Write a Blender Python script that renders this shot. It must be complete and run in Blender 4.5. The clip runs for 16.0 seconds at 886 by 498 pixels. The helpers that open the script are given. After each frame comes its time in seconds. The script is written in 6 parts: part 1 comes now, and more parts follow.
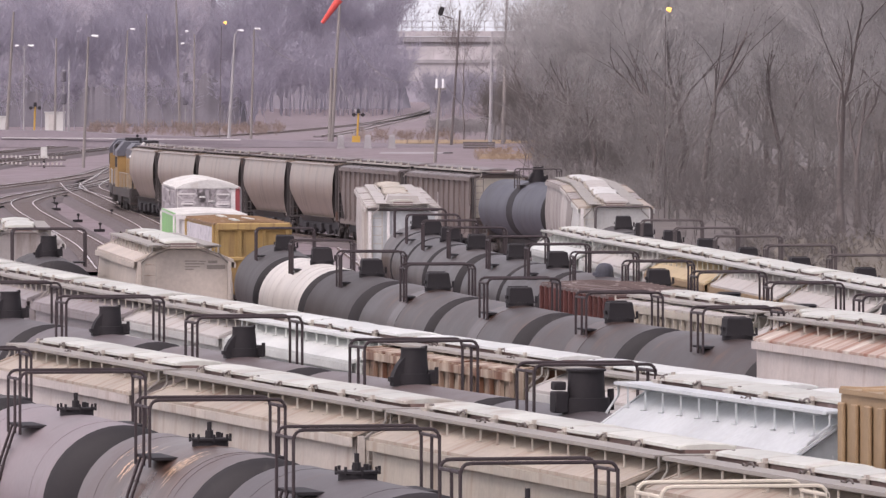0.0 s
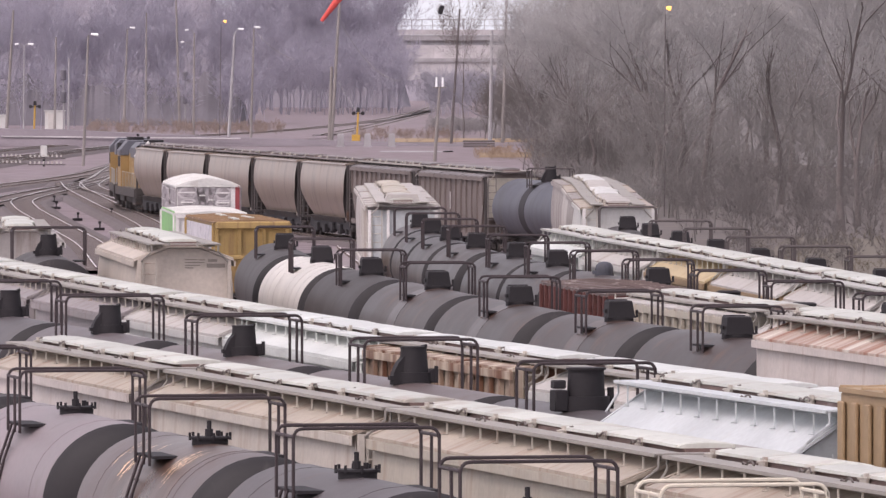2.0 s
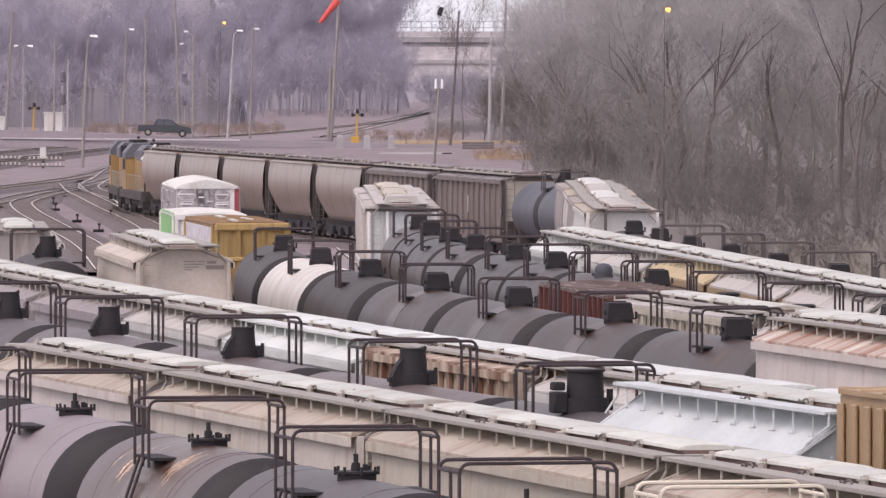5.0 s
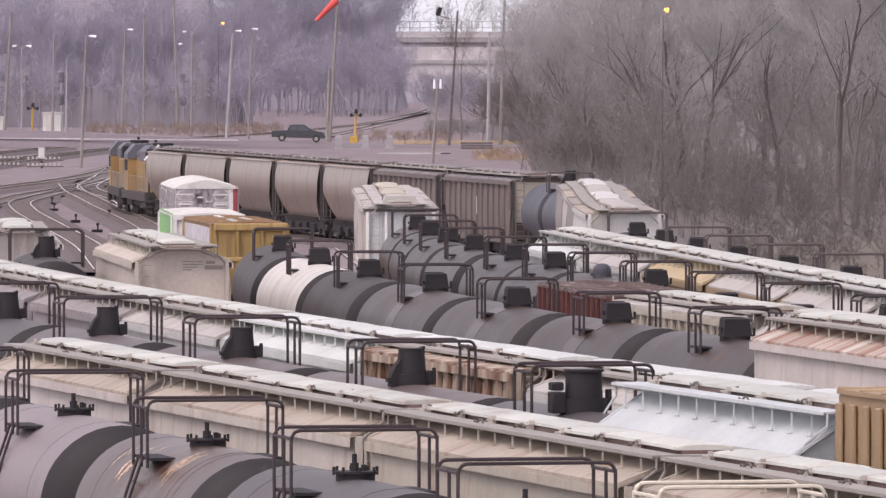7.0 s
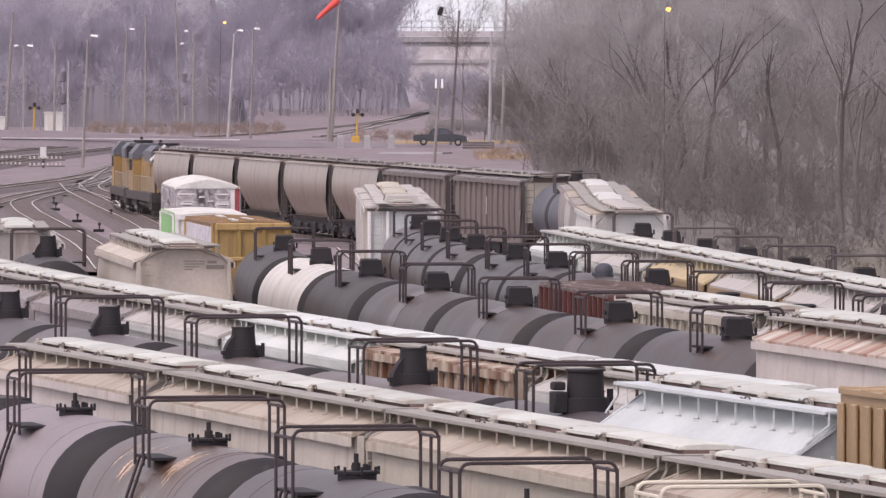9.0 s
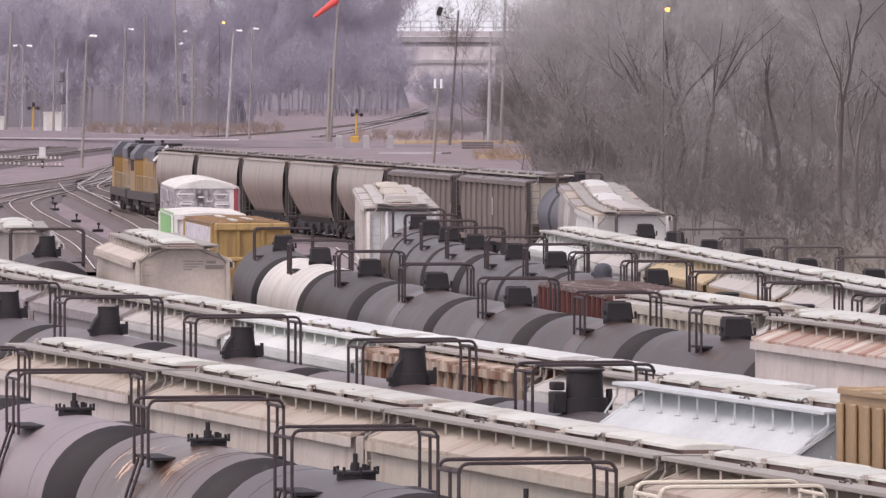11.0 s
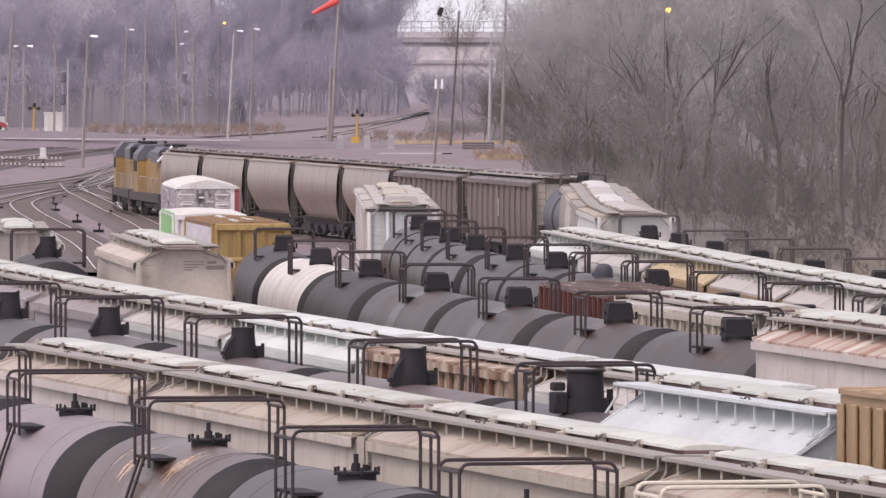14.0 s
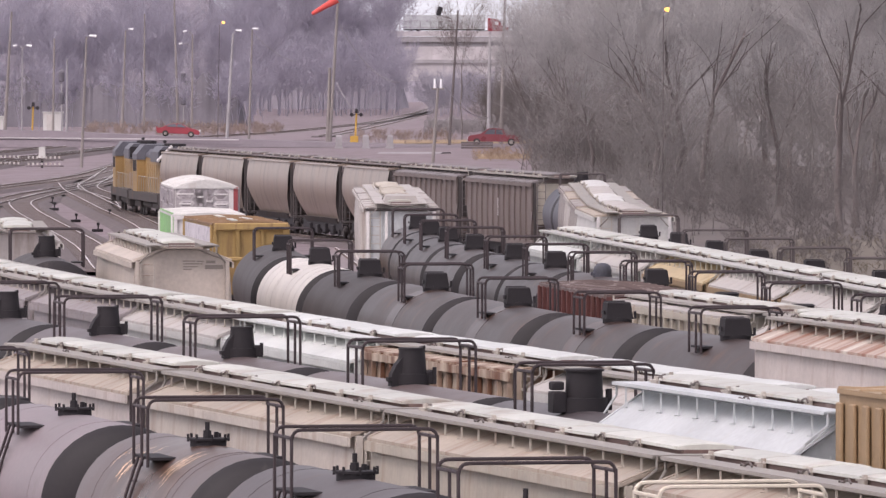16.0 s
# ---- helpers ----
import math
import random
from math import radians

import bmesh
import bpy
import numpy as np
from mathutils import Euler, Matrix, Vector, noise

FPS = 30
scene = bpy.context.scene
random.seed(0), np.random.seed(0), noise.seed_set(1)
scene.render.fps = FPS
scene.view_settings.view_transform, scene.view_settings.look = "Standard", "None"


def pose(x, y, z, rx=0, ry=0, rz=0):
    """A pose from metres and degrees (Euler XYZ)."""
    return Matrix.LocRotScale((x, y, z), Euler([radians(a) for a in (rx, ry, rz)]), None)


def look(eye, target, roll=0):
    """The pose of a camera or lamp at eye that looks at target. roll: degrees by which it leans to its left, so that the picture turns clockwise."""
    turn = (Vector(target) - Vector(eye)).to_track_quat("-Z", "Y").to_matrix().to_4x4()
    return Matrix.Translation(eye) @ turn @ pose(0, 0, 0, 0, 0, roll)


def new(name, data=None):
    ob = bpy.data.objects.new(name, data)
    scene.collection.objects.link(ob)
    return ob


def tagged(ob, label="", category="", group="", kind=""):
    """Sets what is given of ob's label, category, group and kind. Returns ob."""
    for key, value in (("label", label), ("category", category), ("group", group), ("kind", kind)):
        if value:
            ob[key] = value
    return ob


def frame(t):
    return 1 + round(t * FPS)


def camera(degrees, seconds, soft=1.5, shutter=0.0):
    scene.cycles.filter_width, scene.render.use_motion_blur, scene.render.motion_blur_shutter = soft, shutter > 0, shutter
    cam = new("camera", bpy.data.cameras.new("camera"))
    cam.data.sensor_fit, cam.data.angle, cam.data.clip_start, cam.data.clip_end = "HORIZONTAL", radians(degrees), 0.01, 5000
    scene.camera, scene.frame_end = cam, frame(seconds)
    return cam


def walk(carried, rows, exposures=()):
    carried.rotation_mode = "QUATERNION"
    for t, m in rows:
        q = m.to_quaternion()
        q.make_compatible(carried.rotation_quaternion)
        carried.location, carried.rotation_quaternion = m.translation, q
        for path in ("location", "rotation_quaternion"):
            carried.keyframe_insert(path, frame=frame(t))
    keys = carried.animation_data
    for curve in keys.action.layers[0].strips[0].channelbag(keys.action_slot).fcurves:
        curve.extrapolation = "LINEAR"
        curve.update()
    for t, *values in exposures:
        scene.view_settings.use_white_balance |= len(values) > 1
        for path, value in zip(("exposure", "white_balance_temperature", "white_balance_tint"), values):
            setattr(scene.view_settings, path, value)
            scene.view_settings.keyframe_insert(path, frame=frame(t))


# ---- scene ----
# ---------------------------------------------------------------- camera
LENS = 5.4406
EYE = (0.0, 0.0, 11.3)
cam = camera(LENS, 16.0, soft=1.4)

# hand tremor: seconds, sideways and upward swing in ten-thousandths of a radian
TREMOR = [
    (0.0, 0.0, 0.0), (0.5, 1.6, 1.6), (1.0, -0.2, -0.9), (1.5, -0.2, -0.8), (2.0, -0.2, -1.5),
    (2.5, 1.7, 1.8), (3.0, 0.8, -5.0), (3.5, -1.3, -7.0), (4.0, 0.0, -0.5), (5.2, -1.2, 0.4),
    (6.5, -1.9, 0.9), (7.0, -2.5, 0.5), (7.5, -2.0, 0.3), (8.0, -0.8, -0.3), (8.5, -1.8, 0.1),
    (9.0, -0.7, 0.1), (10.2, -1.2, 0.1), (11.5, -1.8, 0.2), (12.0, -1.0, 0.4), (12.5, -2.5, 0.9),
    (13.0, -2.7, 0.9), (13.5, -0.6, 1.2), (14.0, -0.9, 0.6), (14.5, -1.3, 0.9), (15.0, -2.0, 0.3),
    (15.5, -3.1, -0.5), (16.0, -2.1, 0.0)]
TILT = 90.0 - 1.2812
PATH = [(t, pose(*EYE, TILT + math.degrees(v * 1e-4), 0, math.degrees(h * 1e-4))) for t, h, v in TREMOR]
walk(cam, PATH, exposures=[(0.0, 0.25, 6750, 24), (16.0, 0.25, 6750, 24)])

# ---------------------------------------------------------------- sky and sun
world = bpy.data.worlds.new("overcast_sky")
scene.world = world
world.use_nodes = True
wn = world.node_tree
wn.nodes.clear()
sky = wn.nodes.new("ShaderNodeTexSky")
sky.sky_type = "NISHITA"
sky.sun_disc = False
sky.sun_elevation = radians(54)
sky.sun_rotation = radians(220)
sky.air_density, sky.dust_density, sky.ozone_density = 1.2, 3.0, 1.0
grey = wn.nodes.new("ShaderNodeHueSaturation")
grey.inputs["Saturation"].default_value = 0.28
bg = wn.nodes.new("ShaderNodeBackground")
bg.inputs["Strength"].default_value = 0.19
wout = wn.nodes.new("ShaderNodeOutputWorld")
# an overcast sky keeps its brightness down to the horizon
where = wn.nodes.new("ShaderNodeTexCoord")
lift = wn.nodes.new("ShaderNodeVectorMath")
lift.operation = "MAXIMUM"
lift.inputs[1].default_value = (-1.0, -1.0, 0.22)
wn.links.new(where.outputs["Generated"], lift.inputs[0])
wn.links.new(lift.outputs[0], sky.inputs[0])
wn.links.new(sky.outputs[0], grey.inputs["Color"])
wn.links.new(grey.outputs[0], bg.inputs["Color"])
wn.links.new(bg.outputs[0], wout.inputs["Surface"])

sun_data = bpy.data.lights.new("sun", "SUN")
sun_data.energy = 0.75
sun_data.angle = radians(22)
sun_data.color = (1.0, 0.95, 0.9)
sun = new("sun", sun_data)
sun.matrix_world = look((0, 0, 300), (60, 75, 165))


# ---------------------------------------------------------------- materials
def surface(name, base, rough=0.6, metal=0.0, stain=None, stain_amount=0.35, streak=True, scale=1.0, bump=0.15,
            vary=0.25, piece=0.0, spread=0.12, gloss=0.5):
    """Weathered surface: fine grain, broad blotches, and stains that run down the sides."""
    m = bpy.data.materials.new(name)
    m.use_nodes = True
    n, k = m.node_tree.nodes, m.node_tree.links
    b = n["Principled BSDF"]
    b.inputs["Roughness"].default_value = rough
    b.inputs["Metallic"].default_value = metal
    b.inputs["Specular IOR Level"].default_value = gloss
    tc = n.new("ShaderNodeTexCoord")
    info = n.new("ShaderNodeObjectInfo")
    shift = n.new("ShaderNodeVectorMath")
    shift.operation = "MULTIPLY_ADD"
    shift.inputs[1].default_value = (1, 1, 1)
    k.new(tc.outputs["Object"], shift.inputs[0])
    off = n.new("ShaderNodeCombineXYZ")
    mul = n.new("ShaderNodeMath")
    mul.operation = "MULTIPLY"
    mul.inputs[1].default_value = 57.0
    k.new(info.outputs["Random"], mul.inputs[0])
    k.new(mul.outputs[0], off.inputs[0])
    k.new(off.outputs[0], shift.inputs[2])
    big = n.new("ShaderNodeTexNoise")
    big.inputs["Scale"].default_value = 0.55 * scale
    big.inputs["Detail"].default_value = 5
    fine = n.new("ShaderNodeTexNoise")
    fine.inputs["Scale"].default_value = 9.0 * scale
    fine.inputs["Detail"].default_value = 4
    k.new(shift.outputs[0], big.inputs["Vector"])
    k.new(shift.outputs[0], fine.inputs["Vector"])
    # grain and blotches on the base colour
    ramp = n.new("ShaderNodeValToRGB")
    lo = [max(0.0, c * (1 - vary)) for c in base]
    hi = [min(1.0, c * (1 + vary * 0.6)) for c in base]
    ramp.color_ramp.elements[0].position, ramp.color_ramp.elements[1].position = 0.3, 0.72
    ramp.color_ramp.elements[0].color, ramp.color_ramp.elements[1].color = (*lo, 1), (*hi, 1)
    add = n.new("ShaderNodeMath")
    add.operation = "MULTIPLY_ADD"
    add.inputs[1].default_value = 0.35
    k.new(fine.outputs["Fac"], add.inputs[0])
    half = n.new("ShaderNodeMath")
    half.operation = "MULTIPLY"
    half.inputs[1].default_value = 0.65
    k.new(big.outputs["Fac"], half.inputs[0])
    k.new(half.outputs[0], add.inputs[2])
    k.new(add.outputs[0], ramp.inputs["Fac"])
    colour = ramp.outputs["Color"]
    if stain:
        warp = n.new("ShaderNodeMapping")
        warp.inputs["Scale"].default_value = (1.35 * scale, 1.35 * scale, 0.13 * scale) if streak else (0.9 * scale,) * 3
        k.new(shift.outputs[0], warp.inputs["Vector"])
        run = n.new("ShaderNodeTexNoise")
        run.inputs["Scale"].default_value = 1.3
        run.inputs["Detail"].default_value = 5
        run.inputs["Roughness"].default_value = 0.58
        k.new(warp.outputs[0], run.inputs["Vector"])
        mask = n.new("ShaderNodeValToRGB")
        mask.color_ramp.elements[0].position = 0.72 - 0.4 * stain_amount
        mask.color_ramp.elements[1].position = min(0.98, 0.9 - 0.3 * stain_amount)
        k.new(run.outputs["Fac"], mask.inputs["Fac"])
        mix = n.new("ShaderNodeMixRGB")
        mix.inputs["Color2"].default_value = (*stain, 1)
        k.new(mask.outputs["Color"], mix.inputs["Fac"])
        k.new(colour, mix.inputs["Color1"])
        colour = mix.outputs["Color"]
    if piece:
        hsv = n.new("ShaderNodeHueSaturation")
        val = n.new("ShaderNodeMapRange")
        val.inputs["To Min"].default_value, val.inputs["To Max"].default_value = 1 - piece, 1 + piece
        k.new(info.outputs["Random"], val.inputs["Value"])
        k.new(val.outputs[0], hsv.inputs["Value"])
        k.new(colour, hsv.inputs["Color"])
        colour = hsv.outputs["Color"]
    k.new(colour, b.inputs["Base Color"])
    rr = n.new("ShaderNodeMapRange")
    rr.inputs["To Min"].default_value, rr.inputs["To Max"].default_value = max(0.05, rough - spread), min(1, rough + spread)
    k.new(big.outputs["Fac"], rr.inputs["Value"])
    k.new(rr.outputs[0], b.inputs["Roughness"])
    if bump:
        bp = n.new("ShaderNodeBump")
        bp.inputs["Strength"].default_value = bump
        bp.inputs["Distance"].default_value = 0.02
        k.new(fine.outputs["Fac"], bp.inputs["Height"])
        k.new(bp.outputs[0], b.inputs["Normal"])
    return m


RUST = (0.17, 0.075, 0.04)
GRIME = (0.12, 0.10, 0.095)
WHITE = surface("white_paint", (0.555, 0.55, 0.53), 0.45, stain=(0.42, 0.36, 0.31), stain_amount=0.3)
BRIGHT = surface("fresh_white_paint", (0.575, 0.595, 0.575), 0.45, stain=(0.55, 0.5, 0.46), stain_amount=0.22)
WOODROOF = surface("brown_plank_roof", (0.21, 0.125, 0.065), 0.7, stain=(0.40, 0.35, 0.31), stain_amount=0.35, streak=False, scale=1.5)
FROST = surface("bluish_white_paint", (0.51, 0.54, 0.55), 0.45, stain=(0.45, 0.45, 0.43), stain_amount=0.3)
HATCH = surface("hatch_paint", (0.50, 0.51, 0.465), 0.45, stain=(0.36, 0.30, 0.25), stain_amount=0.48, streak=False, piece=0.1)
PALE = surface("pale_grey_paint", (0.53, 0.50, 0.475), 0.55, stain=(0.27, 0.21, 0.17), stain_amount=0.5)
PINKW = surface("pinkish_white_paint", (0.56, 0.505, 0.475), 0.55, stain=(0.36, 0.275, 0.235), stain_amount=0.4)
# shade on the farther hoppers is put into this darker grey
GREYP = surface("shade_toned_pinkish_grey", (0.285, 0.255, 0.258), 0.55, stain=(0.19, 0.15, 0.145), stain_amount=0.5)
CREAM = surface("cream_paint", (0.455, 0.415, 0.35), 0.55, stain=(0.33, 0.24, 0.175), stain_amount=0.5)
CREAMW = surface("creamy_white_paint", (0.56, 0.51, 0.455), 0.5, stain=(0.36, 0.27, 0.21), stain_amount=0.45)
RUSTY = surface("rust_streaked_paint", (0.52, 0.44, 0.35), 0.6, stain=(0.15, 0.065, 0.035), stain_amount=0.92, piece=0.18)
RUSTBAND = surface("rust_banded_roof", (0.60, 0.56, 0.50), 0.6, stain=(0.22, 0.07, 0.03), stain_amount=0.95, scale=0.75)
RUSTBAND.node_tree.nodes["Mapping"].inputs["Scale"].default_value = (0.95, 0.12, 0.12)
TANKF = surface("weathered_brown_grey_tank", (0.05, 0.0415, 0.0415), 0.42, vary=0.55, stain=(0.12, 0.085, 0.06), stain_amount=0.35, gloss=0.15)
DRIP = surface("orange_spill_with_glints", (0.78, 0.53, 0.34), 0.3, stain=(0.3, 0.12, 0.05), stain_amount=0.4, streak=False, scale=3)
GREYM = surface("faded_stencil_paint", (0.27, 0.235, 0.21), 0.7)
BLOCKG = surface("grey_spray_blocks", (0.25, 0.225, 0.235), 0.6, stain=(0.5, 0.47, 0.48), stain_amount=0.55, streak=False, scale=2)
ROOFG = surface("dusty_grey_roof", (0.44, 0.415, 0.395), 0.6, stain=(0.25, 0.185, 0.145), stain_amount=0.5)
ROOFG.node_tree.nodes["Mapping"].inputs["Scale"].default_value = (1.6, 0.3, 0.3)
GRATE = surface("galvanised_grating", (0.30, 0.277, 0.25), 0.55, 0.0, stain=RUST, stain_amount=0.15, streak=False)
LATCH = surface("brown_grey_latch_iron", (0.125, 0.105, 0.095), 0.55, stain=(0.3, 0.27, 0.24), stain_amount=0.3, streak=False, scale=3)
STRUT = surface("strut_steel", (0.47, 0.43, 0.38), 0.55, stain=RUST, stain_amount=0.3)
BLACK = surface("black_tank_paint", (0.043, 0.035, 0.034), 0.52, stain=(0.12, 0.09, 0.075), stain_amount=0.3, spread=0.1, gloss=0.25)
TANKG = surface("faded_grey_tank_paint", (0.078, 0.066, 0.069), 0.45, stain=(0.13, 0.075, 0.05), stain_amount=0.3)
TANKP = surface("pale_tank_paint", (0.235, 0.194, 0.204), 0.45, stain=(0.12, 0.10, 0.09), stain_amount=0.3)
TANKD = surface("dusty_pinkish_tank_paint", (0.115, 0.093, 0.097), 0.45, stain=(0.12, 0.085, 0.075), stain_amount=0.4)
TANKW = surface("white_tank_paint", (0.62, 0.59, 0.55), 0.45, stain=(0.30, 0.25, 0.2), stain_amount=0.3)
TANKB = surface("blue_grey_tank_paint", (0.078, 0.08, 0.1), 0.5, stain=(0.045, 0.045, 0.05), stain_amount=0.55, gloss=0.35)
IRON = surface("black_iron", (0.024, 0.021, 0.024), 0.65, stain=(0.05, 0.035, 0.03), stain_amount=0.12, streak=False)
RAILB = surface("brown_black_rail", (0.05, 0.038, 0.041), 0.55, stain=(0.09, 0.045, 0.03), stain_amount=0.2, streak=False)
CREAMR = surface("cream_rail", (0.62, 0.57, 0.47), 0.5, stain=RUST, stain_amount=0.2, streak=False)
UNDER = surface("underframe_grime_and_shade", (0.062, 0.053, 0.052), 0.8, stain=RUST, stain_amount=0.3, streak=False)
SILVER = surface("dusty_silver_paint", (0.375, 0.303, 0.25), 0.34, 0.6, stain=(0.19, 0.135, 0.11), stain_amount=0.5, scale=1.1)
BROWN = surface("brown_hopper_paint", (0.155, 0.125, 0.115), 0.6, stain=(0.09, 0.065, 0.055), stain_amount=0.4)
TAN = surface("tan_paint", (0.325, 0.225, 0.13), 0.6, stain=(0.27, 0.18, 0.10), stain_amount=0.3)
YELLOW = surface("weathered_yellow_paint", (0.37, 0.25, 0.095), 0.6, stain=(0.20, 0.12, 0.055), stain_amount=0.55, scale=1.6)
LOCOY = surface("armour_yellow_paint", (0.31, 0.195, 0.075), 0.5, stain=(0.28, 0.17, 0.06), stain_amount=0.4)
LOCOG = surface("loco_grey_paint", (0.10, 0.10, 0.12), 0.5, stain=GRIME, stain_amount=0.3)
REDBR = surface("oxide_red_paint", (0.11, 0.036, 0.032), 0.65, stain=(0.10, 0.05, 0.04), stain_amount=0.4)
REDP = surface("signal_red_paint", (0.28, 0.05, 0.055), 0.5, stain=(0.2, 0.06, 0.05), stain_amount=0.3)
REDROOF = surface("rusted_sheet_roof", (0.10, 0.068, 0.062), 0.6, stain=(0.42, 0.37, 0.35), stain_amount=0.42, scale=1.3)
RUSTROOF = surface("rusted_roof", (0.15, 0.10, 0.09), 0.75, stain=(0.32, 0.28, 0.27), stain_amount=0.35, streak=False)
BLOCKL = surface("light_grey_spray_edges", (0.50, 0.47, 0.48), 0.6, stain=(0.3, 0.28, 0.29), stain_amount=0.35, streak=False, scale=2)
GREYSP = surface("pale_grey_spray_paint", (0.36, 0.335, 0.345), 0.6, stain=(0.26, 0.23, 0.24), stain_amount=0.4, streak=False, scale=2)
GREEN = surface("green_spray_paint", (0.20, 0.48, 0.16), 0.5, vary=0.5)
SPRAY = surface("grey_white_spray_paint", (0.55, 0.53, 0.56), 0.55, stain=(0.15, 0.14, 0.2), stain_amount=0.5, streak=False, scale=1.6)
# tank heads, darker than every tank shell colour
HEADB = surface("black_tank_head", (0.016, 0.0135, 0.0155), 0.7, stain=(0.06, 0.05, 0.05), stain_amount=0.3)
SPILL = surface("spilled_rust_streaks", (0.105, 0.064, 0.05), 0.3, stain=(0.04, 0.016, 0.01), stain_amount=0.8, scale=1.1, vary=0.45, gloss=0.3)
SPILL.node_tree.nodes["Mapping"].inputs["Scale"].default_value = (2.0, 0.55, 0.55)
ENDW = surface("chalky_white_edge", (0.66, 0.64, 0.63), 0.55, stain=GRIME, stain_amount=0.3)
TANKE = surface("sooty_brown_tank_paint", (0.05, 0.035, 0.032), 0.4, vary=0.6, stain=(0.11, 0.058, 0.036), stain_amount=0.4, scale=0.8, gloss=0.1)
SOOTBAND = surface("brown_spill_stain", (0.05, 0.026, 0.02), 0.35, vary=0.6, stain=(0.11, 0.052, 0.03), stain_amount=0.55)
ROOFC = surface("dusty_cream_roof", (0.405, 0.35, 0.29), 0.6, stain=(0.25, 0.165, 0.12), stain_amount=0.55, streak=False, scale=1.0)
ROOFC.node_tree.nodes["Mapping"].inputs["Scale"].default_value = (1.9, 0.32, 0.32)
TANKM = surface("brown_grey_tank_paint", (0.118, 0.09, 0.088), 0.4, stain=(0.085, 0.048, 0.036), stain_amount=0.45, gloss=0.35)
WEB = surface("rusty_rail_web", (0.15, 0.11, 0.095), 0.85, bump=0)
for dull in (TANKE, TANKF, BLACK, IRON, RAILB):
    dull.node_tree.nodes["Principled BSDF"].inputs["Specular IOR Level"].default_value = 0.3


# ---------------------------------------------------------------- mesh helpers
MESHES = {}


def mesh_from(name, bm, mat, smooth=False):
    me = bpy.data.meshes.new(name)
    bmesh.ops.recalc_face_normals(bm, faces=bm.faces)
    bm.to_mesh(me)
    bm.free()
    me.materials.append(mat)
    if smooth:
        me.polygons.foreach_set("use_smooth", [True] * len(me.polygons))
        me.set_sharp_from_angle(angle=radians(38))
    return me


def part(name, bm, mat, parent, label="", m=None, smooth=False):
    """One mesh object under a thing or a part. bm: a bmesh, or a mesh that is shared."""
    me = bm if isinstance(bm, bpy.types.Mesh) else mesh_from(name, bm, mat, smooth)
    ob = new(name, me)
    ob.parent = parent
    if m is not None:
        ob.matrix_basis = m
    if label:
        ob["label"] = label
    return ob


def shared(key, make, mat, smooth=False):
    """A mesh that is built once for each key and material."""
    k = (key, mat.name)
    if k not in MESHES:
        MESHES[k] = mesh_from(str(key[0] if isinstance(key, tuple) else key), make(), mat, smooth)
    return MESHES[k]


def thing(name, m, label, category, group=""):
    ob = new(name)
    ob.empty_display_size = 0.3
    ob.matrix_basis = m
    return tagged(ob, label, category, group)


def box(bm, c, s, rz=0.0, bevel=0.0, ry=0.0):
    r = bmesh.ops.create_cube(bm, size=1, matrix=Matrix.Translation(c) @ Euler((0, ry, rz)).to_matrix().to_4x4() @ Matrix.Diagonal((*s, 1)))
    if bevel:
        es = list({e for v in r["verts"] for e in v.link_edges})
        bmesh.ops.bevel(bm, geom=es, offset=bevel, segments=1, affect="EDGES")
    return bm


def tube(bm, a, b, r, seg=6, r2=None, caps=True):
    a, b = Vector(a), Vector(b)
    d = b - a
    bmesh.ops.create_cone(bm, cap_ends=caps, segments=seg, radius1=r, radius2=r if r2 is None else r2, depth=d.length,
                          matrix=Matrix.Translation((a + b) / 2) @ d.to_track_quat("Z", "Y").to_matrix().to_4x4())
    return bm


def pipe(bm, pts, r, seg=6):
    for a, b in zip(pts, pts[1:]):
        tube(bm, a, b, r, seg)
    return bm


def loft(bm, rings, close=True):
    """Skin over rings of points; every ring has as many points."""
    vs = [[bm.verts.new(p) for p in ring] for ring in rings]
    n = len(vs[0])
    for r0, r1 in zip(vs, vs[1:]):
        for i in range(n):
            bm.faces.new((r0[i], r0[(i + 1) % n], r1[(i + 1) % n], r1[i]))
    if close:
        bm.faces.new(vs[0])
        bm.faces.new(vs[-1][::-1])
    return bm


def prism(bm, outline, x0, x1, axis="x"):
    if axis == "x":
        return loft(bm, [[(x, y, z) for y, z in outline] for x in (x0, x1)])
    return loft(bm, [[(y, x, z) for y, z in outline] for x in (x0, x1)])


